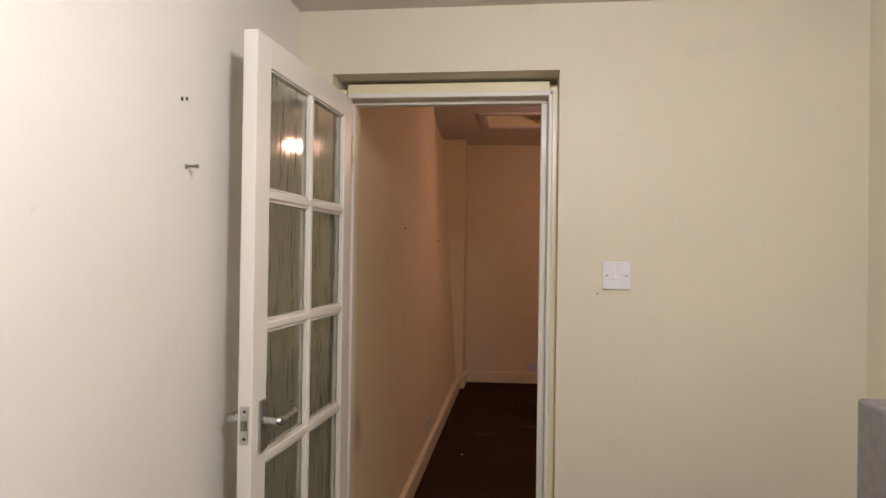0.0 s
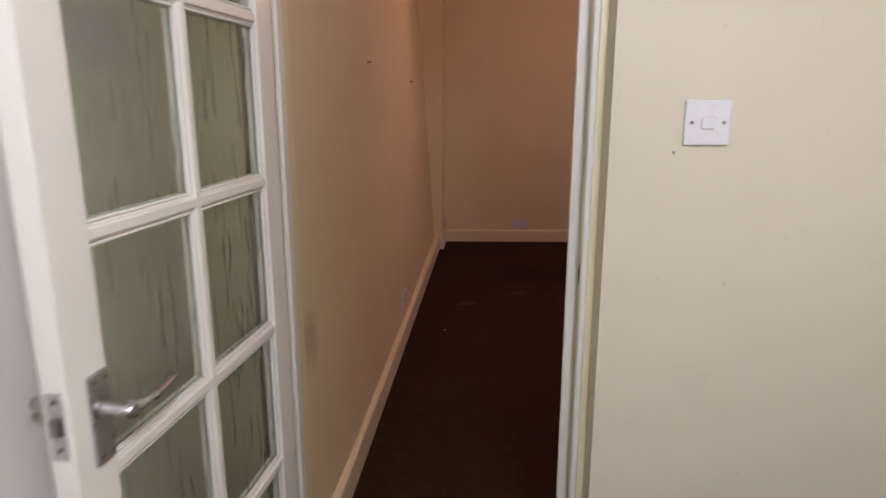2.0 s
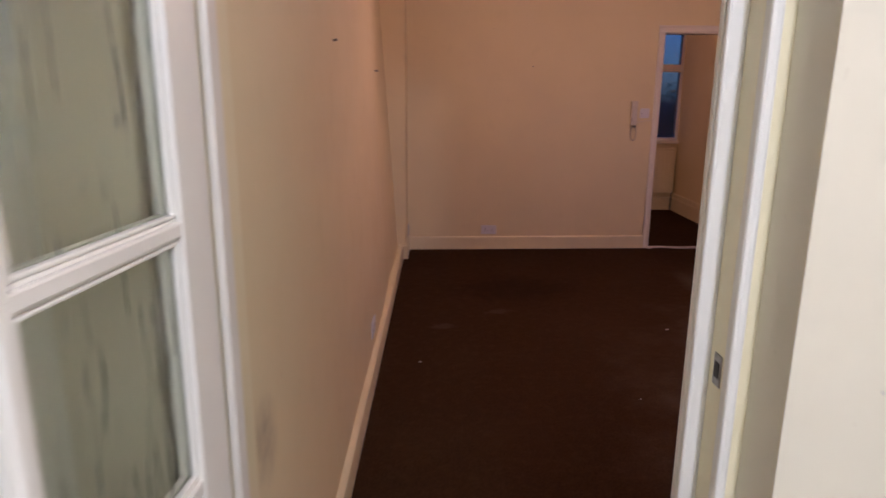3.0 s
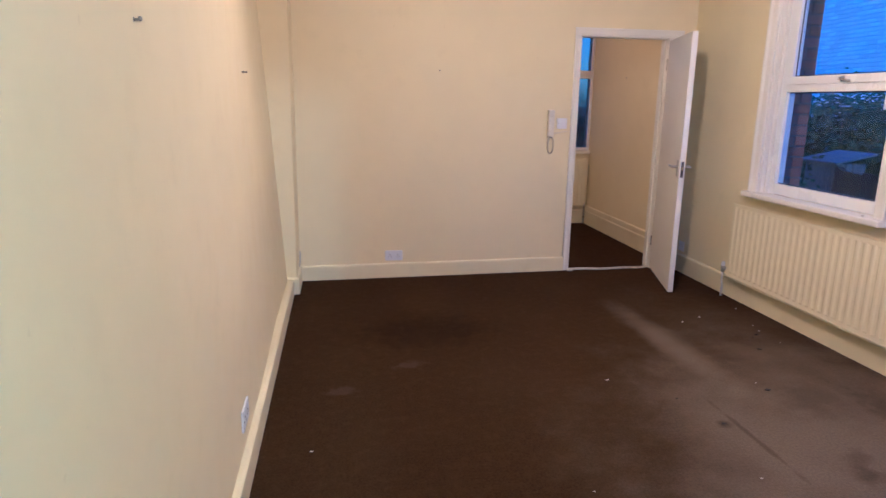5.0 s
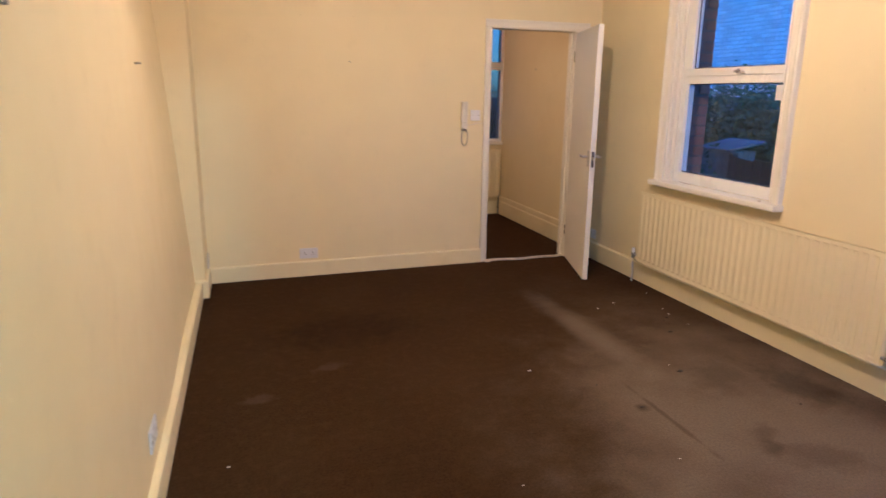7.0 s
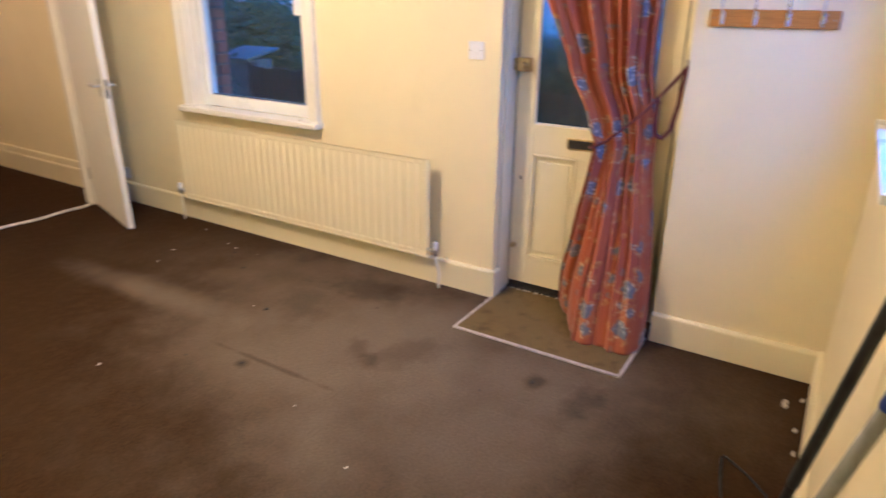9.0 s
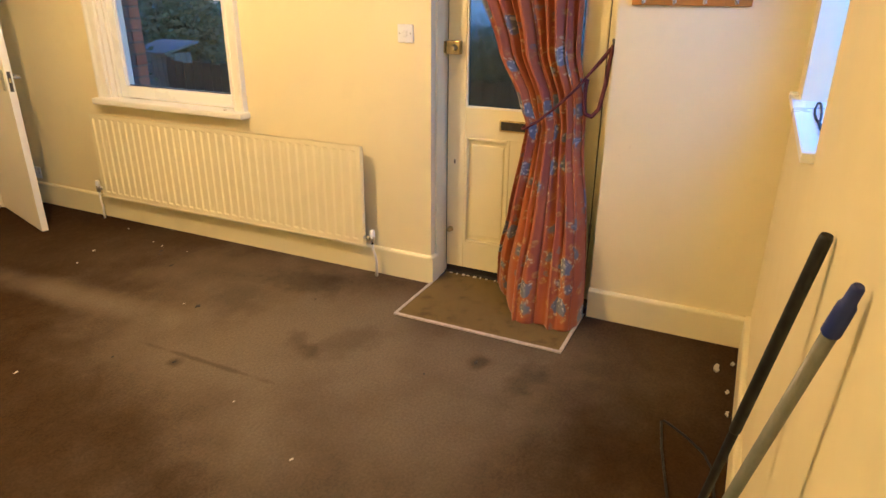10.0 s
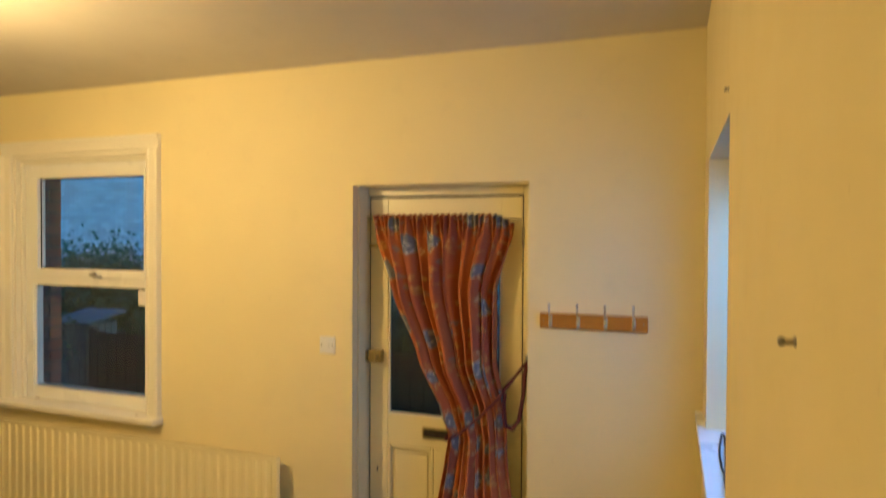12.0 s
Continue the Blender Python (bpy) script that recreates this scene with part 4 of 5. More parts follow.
# ---------------------------------------------------------------- front door with its curtain
XD = 2.913
def front_door():
    f = thing("door_frame_front", (XD, 5.58, 0), "cream gloss painted front door frame", "door frame", kind="structure")
    y0, y1, z1 = D_OPEN[0], D_OPEN[1], D_OPEN[3]
    part("jamb", boxes([((2.872, 6.003, 0), (3.0, y1 + 0.002, z1))], 0.003), GLOSS_AGED, f)
    part("reveal_board", boxes([((2.80, y1 - 0.012, 0), (2.872, y1 + 0.001, z1))], 0.003), GLOSS_AGED, f)
    part("jamb", boxes([((2.905, y0 - 0.002, 0), (3.0, 5.195, z1))], 0.003), GLOSS_AGED, f)
    part("head", boxes([((2.900, 5.195, 2.051), (3.0, 6.003, z1 + 0.001))], 0.003), GLOSS_AGED, f)
    # sill and an added block, coloured dark for the shade under the door
    part("sill_and_gap_shade", boxes([((2.905, 5.195, 0.0), (3.02, 6.003, 0.012)), ((2.930, 5.195, 0.010), (3.02, 6.003, 0.047))], 0.002), DARK, f, "metal sill and added block, coloured dark for the shaded gap")
    d = thing("front_door", (XD, 5.6, 0.02), "cream painted half-glazed front door with panels and letterbox", "door")
    T0, T1 = XD, XD + 0.044
    a, b, lo, hi = 5.203, 5.996, 0.050, 2.041
    S = 0.10
    part("stile", boxes([((T0, a, lo), (T1, a + S, hi))], 0.003), GLOSS_AGED, d)
    part("stile", boxes([((T0, b - S, lo), (T1, b, hi))], 0.003), GLOSS_AGED, d)
    part("bottom_rail", boxes([((T0 + 0.0005, a + S, lo), (T1, b - S, 0.205))], 0.002), GLOSS_AGED, d)
    part("lock_rail", boxes([((T0 + 0.0005, a + S, 0.792), (T1, b - S, 0.943))], 0.002), GLOSS_AGED, d)
    part("top_rail", boxes([((T0 + 0.0005, a + S, 1.84), (T1, b - S, hi))], 0.002), GLOSS_AGED, d)
    mid = 5.60
    part("muntin", boxes([((T0 + 0.0005, mid - 0.045, 0.205), (T1, mid + 0.045, 0.792))], 0.002), GLOSS_AGED, d)
    for p0, p1 in ((a + S, mid - 0.045), (mid + 0.045, b - S)):
        pn = part("panel", boxes([((T0 + 0.022, p0 + 0.001, 0.206), (T1 - 0.004, p1 - 0.001, 0.791)), ((T0 + 0.012, p0 + 0.035, 0.245), (T0 + 0.024, p1 - 0.035, 0.752))], 0.005), GLOSS_AGED, d)
        e = 0.016
        part("moulding", boxes([((T0 - 0.002, p0, 0.205), (T0 + 0.022, p0 + e, 0.792)), ((T0 - 0.002, p1 - e, 0.205), (T0 + 0.022, p1, 0.792)), ((T0 - 0.002, p0 + e, 0.205), (T0 + 0.022, p1 - e, 0.205 + e)), ((T0 - 0.002, p0 + e, 0.792 - e), (T0 + 0.022, p1 - e, 0.792))], 0.006), GLOSS_AGED, pn)
    # strips added in the gap; their dark colour draws its shadow line
    part("gap_shade", boxes([((T0 + 0.010, a, hi), (T1, b, 2.0505)), ((T0 + 0.010, 5.1955, lo), (T1, a, 2.0505)), ((T0 + 0.010, b, lo), (T1, 6.0025, 2.0505))]), DARK, d, "added dark strips for the shade in the gap round the door")
    g = part("pane", boxes([((T0 + 0.018, a + S, 0.943), (T0 + 0.024, b - S, 1.84))]), DARK_RIPPLE, d, "dark obscure glass pane at dusk")
    g.visible_shadow = False
    e = 0.010
    part("glazing_bead", boxes([((T0 + 0.004, a + S, 0.943), (T0 + 0.018, a + S + e, 1.84)), ((T0 + 0.004, b - S - e, 0.943), (T0 + 0.018, b - S, 1.84)), ((T0 + 0.004, a + S + e, 0.943), (T0 + 0.018, b - S - e, 0.943 + e)), ((T0 + 0.004, a + S + e, 1.84 - e), (T0 + 0.018, b - S - e, 1.84))], 0.003), GLOSS, d)
    # letterbox, nightlatch, bolt, knob, keyhole
    lb = part("letterbox", boxes([((T0 - 0.006, 5.45, 0.838), (T0 + 0.002, 5.705, 0.896))], 0.003), BRASS, d, "dull brass letterbox")
    part("flap", boxes([((T0 - 0.009, 5.458, 0.846), (T0 - 0.004, 5.695, 0.888))], 0.002), DARK, lb)
    nl = part("nightlatch", boxes([((T0 - 0.038, 5.918, 1.205), (T0, 5.992, 1.272))], 0.005), BRASS, d, "brass nightlatch")
    bm = bmesh.new()
    lathe(bm, (T0 - 0.038, 5.945, 1.238), (-1, 0, 0), [(0, 0.017), (0.004, 0.016), (0.01, 0.009), (0.024, 0.013), (0.03, 0.010)], 14)
    part("latch_knob", bm, BRASS, nl)
    part("latch_keep", boxes([((2.862, 6.004, 1.203), (2.880, 6.016, 1.275)), ((2.870, 5.998, 1.21), (2.905, 6.010, 1.268))], 0.002), BRASS, f, "brass latch keep on the frame")
    bm = bmesh.new()
    lathe(bm, (T0, 5.972, 0.267), (-1, 0, 0), [(0, 0.017), (0.004, 0.016), (0.012, 0.008), (0.022, 0.014), (0.028, 0.010)], 14)
    part("bolt_knob", bm, BRASS, d, "small dark brass bolt knob")
    part("keyhole", boxes([((T0 - 0.001, 5.948, 0.642), (T0 + 0.001, 5.956, 0.664))], 0.0003), DARK, d)
    bm = bmesh.new()
    lathe(bm, (T0, 5.958, 1.80), (-1, 0, 0), [(0, 0.012), (0.012, 0.010), (0.018, 0.012)], 10)
    box(bm, (T0 - 0.012, 5.955, 1.792), (T0, 6.0, 1.808), 0.002)
    part("bolt", bm, BRASS, d, "small brass bolt")
    for z in (0.32, 1.80):
        bm = bmesh.new()
        lathe(bm, (T0 - 0.006, 5.197, z), (0, 0, 1), [(0, 0.007), (0.10, 0.007)], 10)
        part("hinge", bm, STEEL, d, "dark steel butt hinge")
front_door()

def curtain():
    """A gathered floral curtain on a wire, caught by a cord to one side and resting on the floor."""
    t = thing("door_curtain", (2.74, 5.35, 0), "rust floral cotton door curtain tied to one side, reaching the floor", "curtain")
    bm = bmesh.new()
    uvl = bm.loops.layers.uv.new("UVMap")
    nu, nv = 190, 110
    # heights with the left edge, right edge, mean distance from the door and fold depth
    keys = [(1.955, 5.965, 5.235, 2.868, 0.016), (1.90, 5.955, 5.235, 2.866, 0.026), (1.60, 5.850, 5.315, 2.850, 0.046), (1.25, 5.695, 5.318, 2.830, 0.050),
            (1.02, 5.575, 5.262, 2.815, 0.034), (0.90, 5.525, 5.255, 2.80, 0.030), (0.80, 5.535, 5.250, 2.79, 0.030), (0.45, 5.565, 5.205, 2.75, 0.034), (0.15, 5.635, 5.170, 2.70, 0.028), (0.006, 5.645, 5.150, 2.665, 0.020)]
    # the hem in plan: a flap behind, a broad front fold standing out into the room, and a turned-back edge
    hem_line = [(0.0, 2.800, 5.640), (0.20, 2.735, 5.560), (0.30, 2.560, 5.475), (0.36, 2.500, 5.445), (0.55, 2.520, 5.340), (0.68, 2.500, 5.270), (0.88, 2.520, 5.172), (0.95, 2.590, 5.150), (1.0, 2.680, 5.150)]
    def hem_at(u):
        for p, q in zip(hem_line, hem_line[1:]):
            if u <= q[0]:
                k = (u - p[0]) / (q[0] - p[0])
                k = k * k * (3 - 2 * k)
                return p[1] + (q[1] - p[1]) * k, p[2] + (q[2] - p[2]) * k
        return hem_line[-1][1:]
    def at(z):
        for k0, k1 in zip(keys, keys[1:]):
            if z >= k1[0]:
                s = (k0[0] - z) / (k0[0] - k1[0])
                s = s * s * (3 - 2 * s) * 0.5 + s * 0.5
                return [p + (q - p) * s for p, q in zip(k0[1:], k1[1:])]
        return keys[-1][1:]
    folds = [(3.4, 1.2), (8.6, 0.4), (25.0, 2.0)]
    grid = []
    for i in range(nv + 1):
        s = i / nv
        z = 1.955 + (0.006 - 1.955) * s
        l, r, x, depth = at(z)
        row = []
        for j in range(nu + 1):
            u = j / nu
            ph = [n * 2 * math.pi * u + p + (2.6 if n < 15 else 0.8) * noise.noise(Vector((u * 3.5, s * 1.6, n))) for n, p in folds]
            # rounded fronts with sharp creases between them
            w = [math.sin(ph[0]), 1.1 - 1.9 * abs(math.cos(ph[1] / 2)), math.sin(ph[2])]
            top = max(0.0, 1 - s / 0.07)
            fold = (0.55 * w[0] + 0.72 * w[1]) * (1 - 0.6 * top) + w[2] * (0.08 + 0.8 * top)
            y = l + (r - l) * u + 0.010 * math.cos(ph[1]) * (1 - top)
            lift = 0.0
            if s < 0.02:
                lift = 0.006 * w[2]
            droop = -0.05 * max(0.0, (u - 0.86) / 0.14) ** 1.5 * max(0.0, 1 - s * 4)
            hem = max(0.0, (0.45 - z) / 0.45)
            xx = x + 1.2 * depth * fold
            flare = max(0.0, (0.84 - z) / 0.834) ** 1.25
            hx, hy = hem_at(u)
            xx += (hx + 0.6 * depth * fold - xx) * flare
            y += (hy - y) * flare
            if z < 0.03:
                z_ = max(0.004, z + 0.010 * noise.noise(Vector((u * 9, 0, 1))))
            else:
                z_ = z + lift + droop
            # the trailing left flap ends a hand above the floor
            short = max(0.0, 1 - u / 0.22)
            z_ = z_ + hem * short * 0.04
            row.append(bm.verts.new((xx, y, max(0.004, z_))))
        grid.append(row)
    for i in range(nv):
        for j in range(nu):
            f = bm.faces.new((grid[i][j], grid[i][j + 1], grid[i + 1][j + 1], grid[i + 1][j]))
            f.smooth = True
            for lp, (a, b) in zip(f.loops, ((j, i), (j + 1, i), (j + 1, i + 1), (j, i + 1))):
                lp[uvl].uv = (a / nu * (0.95 - 0.15 * b / nv), b / nv * 1.95)
    bmesh.ops.recalc_face_normals(bm, faces=bm.faces)
    cloth = part("cloth", bm, FLORAL, t)
    sol = cloth.modifiers.new("thickness", "SOLIDIFY")
    sol.thickness = 0.0025
    bm = bmesh.new()
    tube(bm, [(2.882, 6.0, 1.945), (2.876, 5.6, 1.938), (2.882, 5.20, 1.93)], 0.003, 6)
    part("curtain_wire", bm, STEEL, t)
    # cord: from the hook, round the gathers, back, with a loose loop hanging
    hook = Vector((2.792, 5.150, 1.285))
    bm = bmesh.new()
    fr = [hook, (2.775, 5.20, 1.215), (2.745, 5.27, 1.115), (2.735, 5.36, 1.02), (2.738, 5.45, 0.94), (2.752, 5.52, 0.895), (2.80, 5.548, 0.885), (2.865, 5.52, 0.92), (2.885, 5.35, 1.05), (2.86, 5.2, 1.22), hook]
    dense = []
    for p, q in zip(fr, fr[1:]):
        p, q = Vector(p), Vector(q)
        dense += [p.lerp(q, k / 5) for k in range(5)]
    tube(bm, dense + [hook], 0.0062, 8)
    part("tie_cord", bm, ROPE, t, "dark maroon tie-back cord")
    bm = bmesh.new()
    loop = [hook, (2.785, 5.158, 1.22), (2.782, 5.165, 1.12), (2.780, 5.185, 1.01), (2.778, 5.215, 0.972), (2.775, 5.245, 0.985), (2.772, 5.252, 1.03), (2.768, 5.250, 1.10), (2.764, 5.243, 1.15)]
    dense = []
    for p, q in zip(loop, loop[1:]):
        p, q = Vector(p), Vector(q)
        dense += [p.lerp(q, k / 4) for k in range(4)]
    tube(bm, dense, 0.0095, 8)
    part("cord_loop", bm, ROPE, t, "loose maroon cord loop")
    bm = bmesh.new()
    tube(bm, [(2.84, 5.137, 1.285), (2.80, 5.148, 1.283), (2.788, 5.150, 1.29), (2.786, 5.150, 1.305)], 0.005, 8)
    lathe(bm, (2.786, 5.150, 1.30), (0, 0, 1), [(0, 0.008), (0.006, 0.009), (0.012, 0.006)], 10)
    part("cord_hook", bm, STEEL, t, "small dark hook")
curtain()

def door_mat():
    t = thing("door_mat", (2.6, 5.58, 0), "olive brown fibre mat let into the carpet, pale metal edging", "door mat")
    part("mat_fibre", boxes([((2.331, 5.162, 0.0), (2.905, 5.992, 0.007))], 0.002), COIR, t)
    tr = plain("pale_edge_trim", (0.55, 0.50, 0.46), 0.5, vary=0.25)
    part("edge_trim", boxes([((2.315, 5.150, 0.0), (2.333, 6.004, 0.010))], 0.003), tr, t, "pale worn edging strip")
    part("edge_trim", boxes([((2.333, 5.148, 0.0), (2.73, 5.164, 0.010))], 0.003), tr, t, "pale worn edging strip")
    part("edge_trim", boxes([((2.333, 5.990, 0.0), (2.73, 6.006, 0.010))], 0.003), tr, t, "pale worn edging strip")
door_mat()

def draught_debris():
    rng = random.Random(9)
    for i in range(9):
        y = 5.66 + 0.33 * i / 9 + rng.uniform(-0.01, 0.01)
        bm = boxes([((2.885 + rng.uniform(0, 0.012), y, 0.007), (2.90 + rng.uniform(0, 0.008), y + rng.uniform(0.006, 0.02), 0.012))], 0.001)
        whole("paint_flake", bm, PAPER, "pale paint flake under the front door", "debris", group="paint flakes on the floor")
draught_debris()

# ---------------------------------------------------------------- coat hooks
def coat_rack():
    t = thing("coat_rack", (XR, 4.855, 1.48), "varnished pine coat rack with four metal hooks", "coat rack")
    part("board", boxes([((XR - 0.019, 4.628, 1.449), (XR, 5.082, 1.515))], 0.003), PINE, t)
    for y in (5.035, 4.915, 4.80, 4.685):
        bm = bmesh.new()
        box(bm, (XR - 0.023, y - 0.008, 1.458), (XR - 0.018, y + 0.008, 1.506), 0.002)
        tube(bm, [(XR - 0.022, y, 1.498), (XR - 0.035, y, 1.503), (XR - 0.052, y, 1.518), (XR - 0.058, y, 1.545), (XR - 0.055, y, 1.556)], 0.0045, 8)
        tube(bm, [(XR - 0.022, y, 1.468), (XR - 0.038, y, 1.458), (XR - 0.046, y, 1.466), (XR - 0.046, y, 1.482)], 0.0042, 8)
        lathe(bm, (XR - 0.0555, y, 1.553), (0, 0, 1), [(0, 0.0045), (0.004, 0.007), (0.009, 0.005)], 10)
        part("hook", bm, CHROME, t, "plated double hook")
    for y in (5.065, 4.645):
        bm = bmesh.new()
        lathe(bm, (XR - 0.0185, y, 1.482), (-1, 0, 0), [(0, 0.004), (0.0015, 0.003)], 8)
        part("screw", bm, STEEL, t)
coat_rack()

# ---------------------------------------------------------------- poles leaning by the doorway
def pole(name, top, foot, label, build):
    t = thing(name, foot, label, "broom handle")
    build(t, Vector(top), Vector(foot))
def black_pole(t, top, foot):
    d = (top - foot).normalized()
    bm = bmesh.new()
    tube(bm, [foot, foot.lerp(top, 0.5), top], 0.0092, 14)
    part("shaft", bm, BLACK, t)
    bm = bmesh.new()
    lathe(bm, top - d * 0.46, d, [(0, 0.0094), (0.004, 0.0112), (0.445, 0.0112), (0.455, 0.0108), (0.460, 0.0085)], 16)
    part("sleeve", bm, BLACK, t, "thicker black upper sleeve")
def grey_pole(t, top, foot):
    d = (top - foot).normalized()
    bm = bmesh.new()
    tube(bm, [foot, foot.lerp(top, 0.5), top - d * 0.05], 0.0094, 16)
    part("shaft", bm, GREYPOLE, t, "grey coated tube")
    bm = bmesh.new()
    lathe(bm, top - d * 0.078, d, [(0, 0.0096), (0.002, 0.0112), (0.005, 0.0116), (0.046, 0.0110), (0.050, 0.0092), (0.052, 0.0080), (0.074, 0.0076), (0.078, 0.0055)], 18)
    part("grip", bm, BLUE, t, "navy blue end grip")
pole("broom_handle", (0.955, YW + 0.014, 1.142), (1.16, 4.589, 0.004), "slim black pole leaning against the cream wall", black_pole)
pole("mop_handle", (0.628, YW + 0.014, 1.192), (0.97, 4.618, 0.004), "grey mop pole with navy grip leaning on the wall", grey_pole)
bm = bmesh.new()
tube(bm, [(1.60, 4.60, 0.005), (1.70, 4.622, 0.005), (1.86, 4.655, 0.006), (2.0, 4.675, 0.007), (2.012, 4.668, 0.007), (2.0, 4.645, 0.006), (1.95, 4.58, 0.005), (1.88, 4.515, 0.005), (1.80, 4.48, 0.005), (1.6, 4.46, 0.005)], 0.0045, 8)
whole("floor_cable", bm, BLACK, "thin black cable lying in a bend on the carpet", "cable")

# ---------------------------------------------------------------- litter on the carpet
def flake(x, y, s, h, mat, label, seed):
    rng = random.Random(seed)
    bm = bmesh.new()
    n = 9
    ring = [(x + s * rng.uniform(0.5, 1.2) * math.cos(a), y + s * rng.uniform(0.2, 0.6) * math.sin(a)) for a in (2 * math.pi * k / n for k in range(n))]
    lo = [bm.verts.new((p, q, 0.002)) for p, q in ring]
    hi = [bm.verts.new((p, q, 0.003 + 0.6 * h * rng.uniform(0.1, 1))) for p, q in ring]
    for k in range(n):
        bm.faces.new((lo[k], lo[(k + 1) % n], hi[(k + 1) % n], hi[k]))
    bm.faces.new(hi)
    bm.faces.new(lo[::-1])
    bmesh.ops.recalc_face_normals(bm, faces=bm.faces)
    return whole("paint_flake", bm, mat, label, "debris", group="paint flakes on the floor")
PALE, DIRT = "small pale flake lying on brown carpet", "small dark crumb lying on brown carpet"
for i, (x, y, s, h) in enumerate(((2.494, 4.517, 0.040, 0.012), (2.56, 4.455, 0.025, 0.014), (2.321, 4.465, 0.020, 0.008), (2.167, 4.456, 0.022, 0.010), (1.229, 5.785, 0.012, 0.006), (1.157, 7.154, 0.013, 0.003),
                                  (2.224, 8.069, 0.013, 0.005), (2.049, 7.984, 0.012, 0.005), (2.498, 7.866, 0.010, 0.004), (2.467, 7.758, 0.012, 0.004), (2.597, 8.21, 0.010, 0.004), (1.399, 6.197, 0.007, 0.003), (-0.377, 6.628, 0.011, 0.004), (1.94, 7.02, 0.007, 0.003), (2.47, 7.55, 0.006, 0.003), (0.7, 6.2, 0.006, 0.003))):
    flake(x, y, s * 0.8, h, PAPER, PALE, i)
for i, (x, y, s) in enumerate(((1.948, 6.935, 0.020), (2.269, 7.465, 0.014), (2.41, 7.70, 0.012), (2.36, 7.66, 0.007), (2.08, 5.46, 0.016), (1.51, 6.63, 0.012), (1.90, 5.62, 0.008), (2.28, 6.45, 0.008), (1.42, 6.9, 0.007))):
    flake(x, y, s, 0.006, DARK, DIRT, 50 + i)

# ---------------------------------------------------------------- ceiling hatch and lamps
def hatch():
    t = thing("ceiling_hatch", (-0.01, 7.96, CEIL), "square ceiling hatch with a painted wooden surround", "hatch")
    x0, x1, y0, y1 = -0.30, 0.27, 7.68, 8.25
    part("shaft", boxes([((x0 - 0.02, y0 - 0.02, CEIL + 0.151), (x1 + 0.02, y1 + 0.02, CEIL + 0.165))]), GLOSS_AGED, t)
    part("frame", boxes([((x0 - 0.045, y0 - 0.045, CEIL - 0.016), (x0 + 0.005, y1 + 0.045, CEIL)), ((x1 - 0.005, y0 - 0.045, CEIL - 0.016), (x1 + 0.045, y1 + 0.045, CEIL)),
                         ((x0 + 0.005, y0 - 0.045, CEIL - 0.016), (x1 - 0.005, y0 + 0.005, CEIL)), ((x0 + 0.005, y1 - 0.005, CEIL - 0.016), (x1 - 0.005, y1 + 0.045, CEIL))], 0.003), CEILING, t)
    part("lining", boxes([((x0, y0, CEIL), (x0 + 0.012, y1, CEIL + 0.15)), ((x1 - 0.012, y0, CEIL), (x1, y1, CEIL + 0.15)), ((x0 + 0.012, y1 - 0.012, CEIL), (x1 - 0.012, y1, CEIL + 0.15)), ((x0 + 0.012, y0, CEIL), (x1 - 0.012, y0 + 0.012, CEIL + 0.15))]), GLOSS_AGED, t)
hatch()

def pendant():
    x, y, z = LAMP_B
    t = thing("pendant_lamp", (x, y, CEIL), "bare warm bulb hanging from a ceiling rose", "lamp")
    bm = bmesh.new()
    lathe(bm, (x, y, CEIL), (0, 0, -1), [(0, 0.05), (0.012, 0.048), (0.024, 0.02), (0.03, 0.008)], 20)
    part("ceiling_rose", bm, AGED_PLASTIC, t)
    bm = bmesh.new()
    tube(bm, [(x, y, CEIL - 0.028), (x, y, z + 0.11)], 0.0035, 8)
    part("flex", bm, AGED_PLASTIC, t)
    bm = bmesh.new()
    lathe(bm, (x, y, z + 0.115), (0, 0, -1), [(0, 0.012), (0.01, 0.018), (0.05, 0.018), (0.055, 0.014)], 16)
    part("lampholder", bm, AGED_PLASTIC, t)
    bm = bmesh.new()
    lathe(bm, (x, y, z + 0.062), (0, 0, -1), [(0, 0.013), (0.02, 0.014), (0.045, 0.026), (0.07, 0.030), (0.09, 0.024), (0.10, 0.010)], 18)
    b = part("bulb", bm, BULB, t, "lit warm bulb")
    b.visible_shadow = False
pendant()

def kitchen_lamp():
    x, y, z = LAMP_A
    t = thing("ceiling_light", (x, y, CEIL_A), "round lit ceiling light in the kitchen", "lamp")
    bm = bmesh.new()
    lathe(bm, (x, y, CEIL_A), (0, 0, -1), [(0, 0.15), (0.02, 0.15), (0.03, 0.14)], 28)
    part("base", bm, PLASTIC, t)
    bm = bmesh.new()
    lathe(bm, (x, y, CEIL_A - 0.03), (0, 0, -1), [(0, 0.138), (0.03, 0.13), (0.055, 0.10), (0.068, 0.05), (0.07, 0.01)], 28)
    d = part("diffuser", bm, TUBE, t, "glowing opal diffuser")
    d.visible_shadow = False
kitchen_lamp()

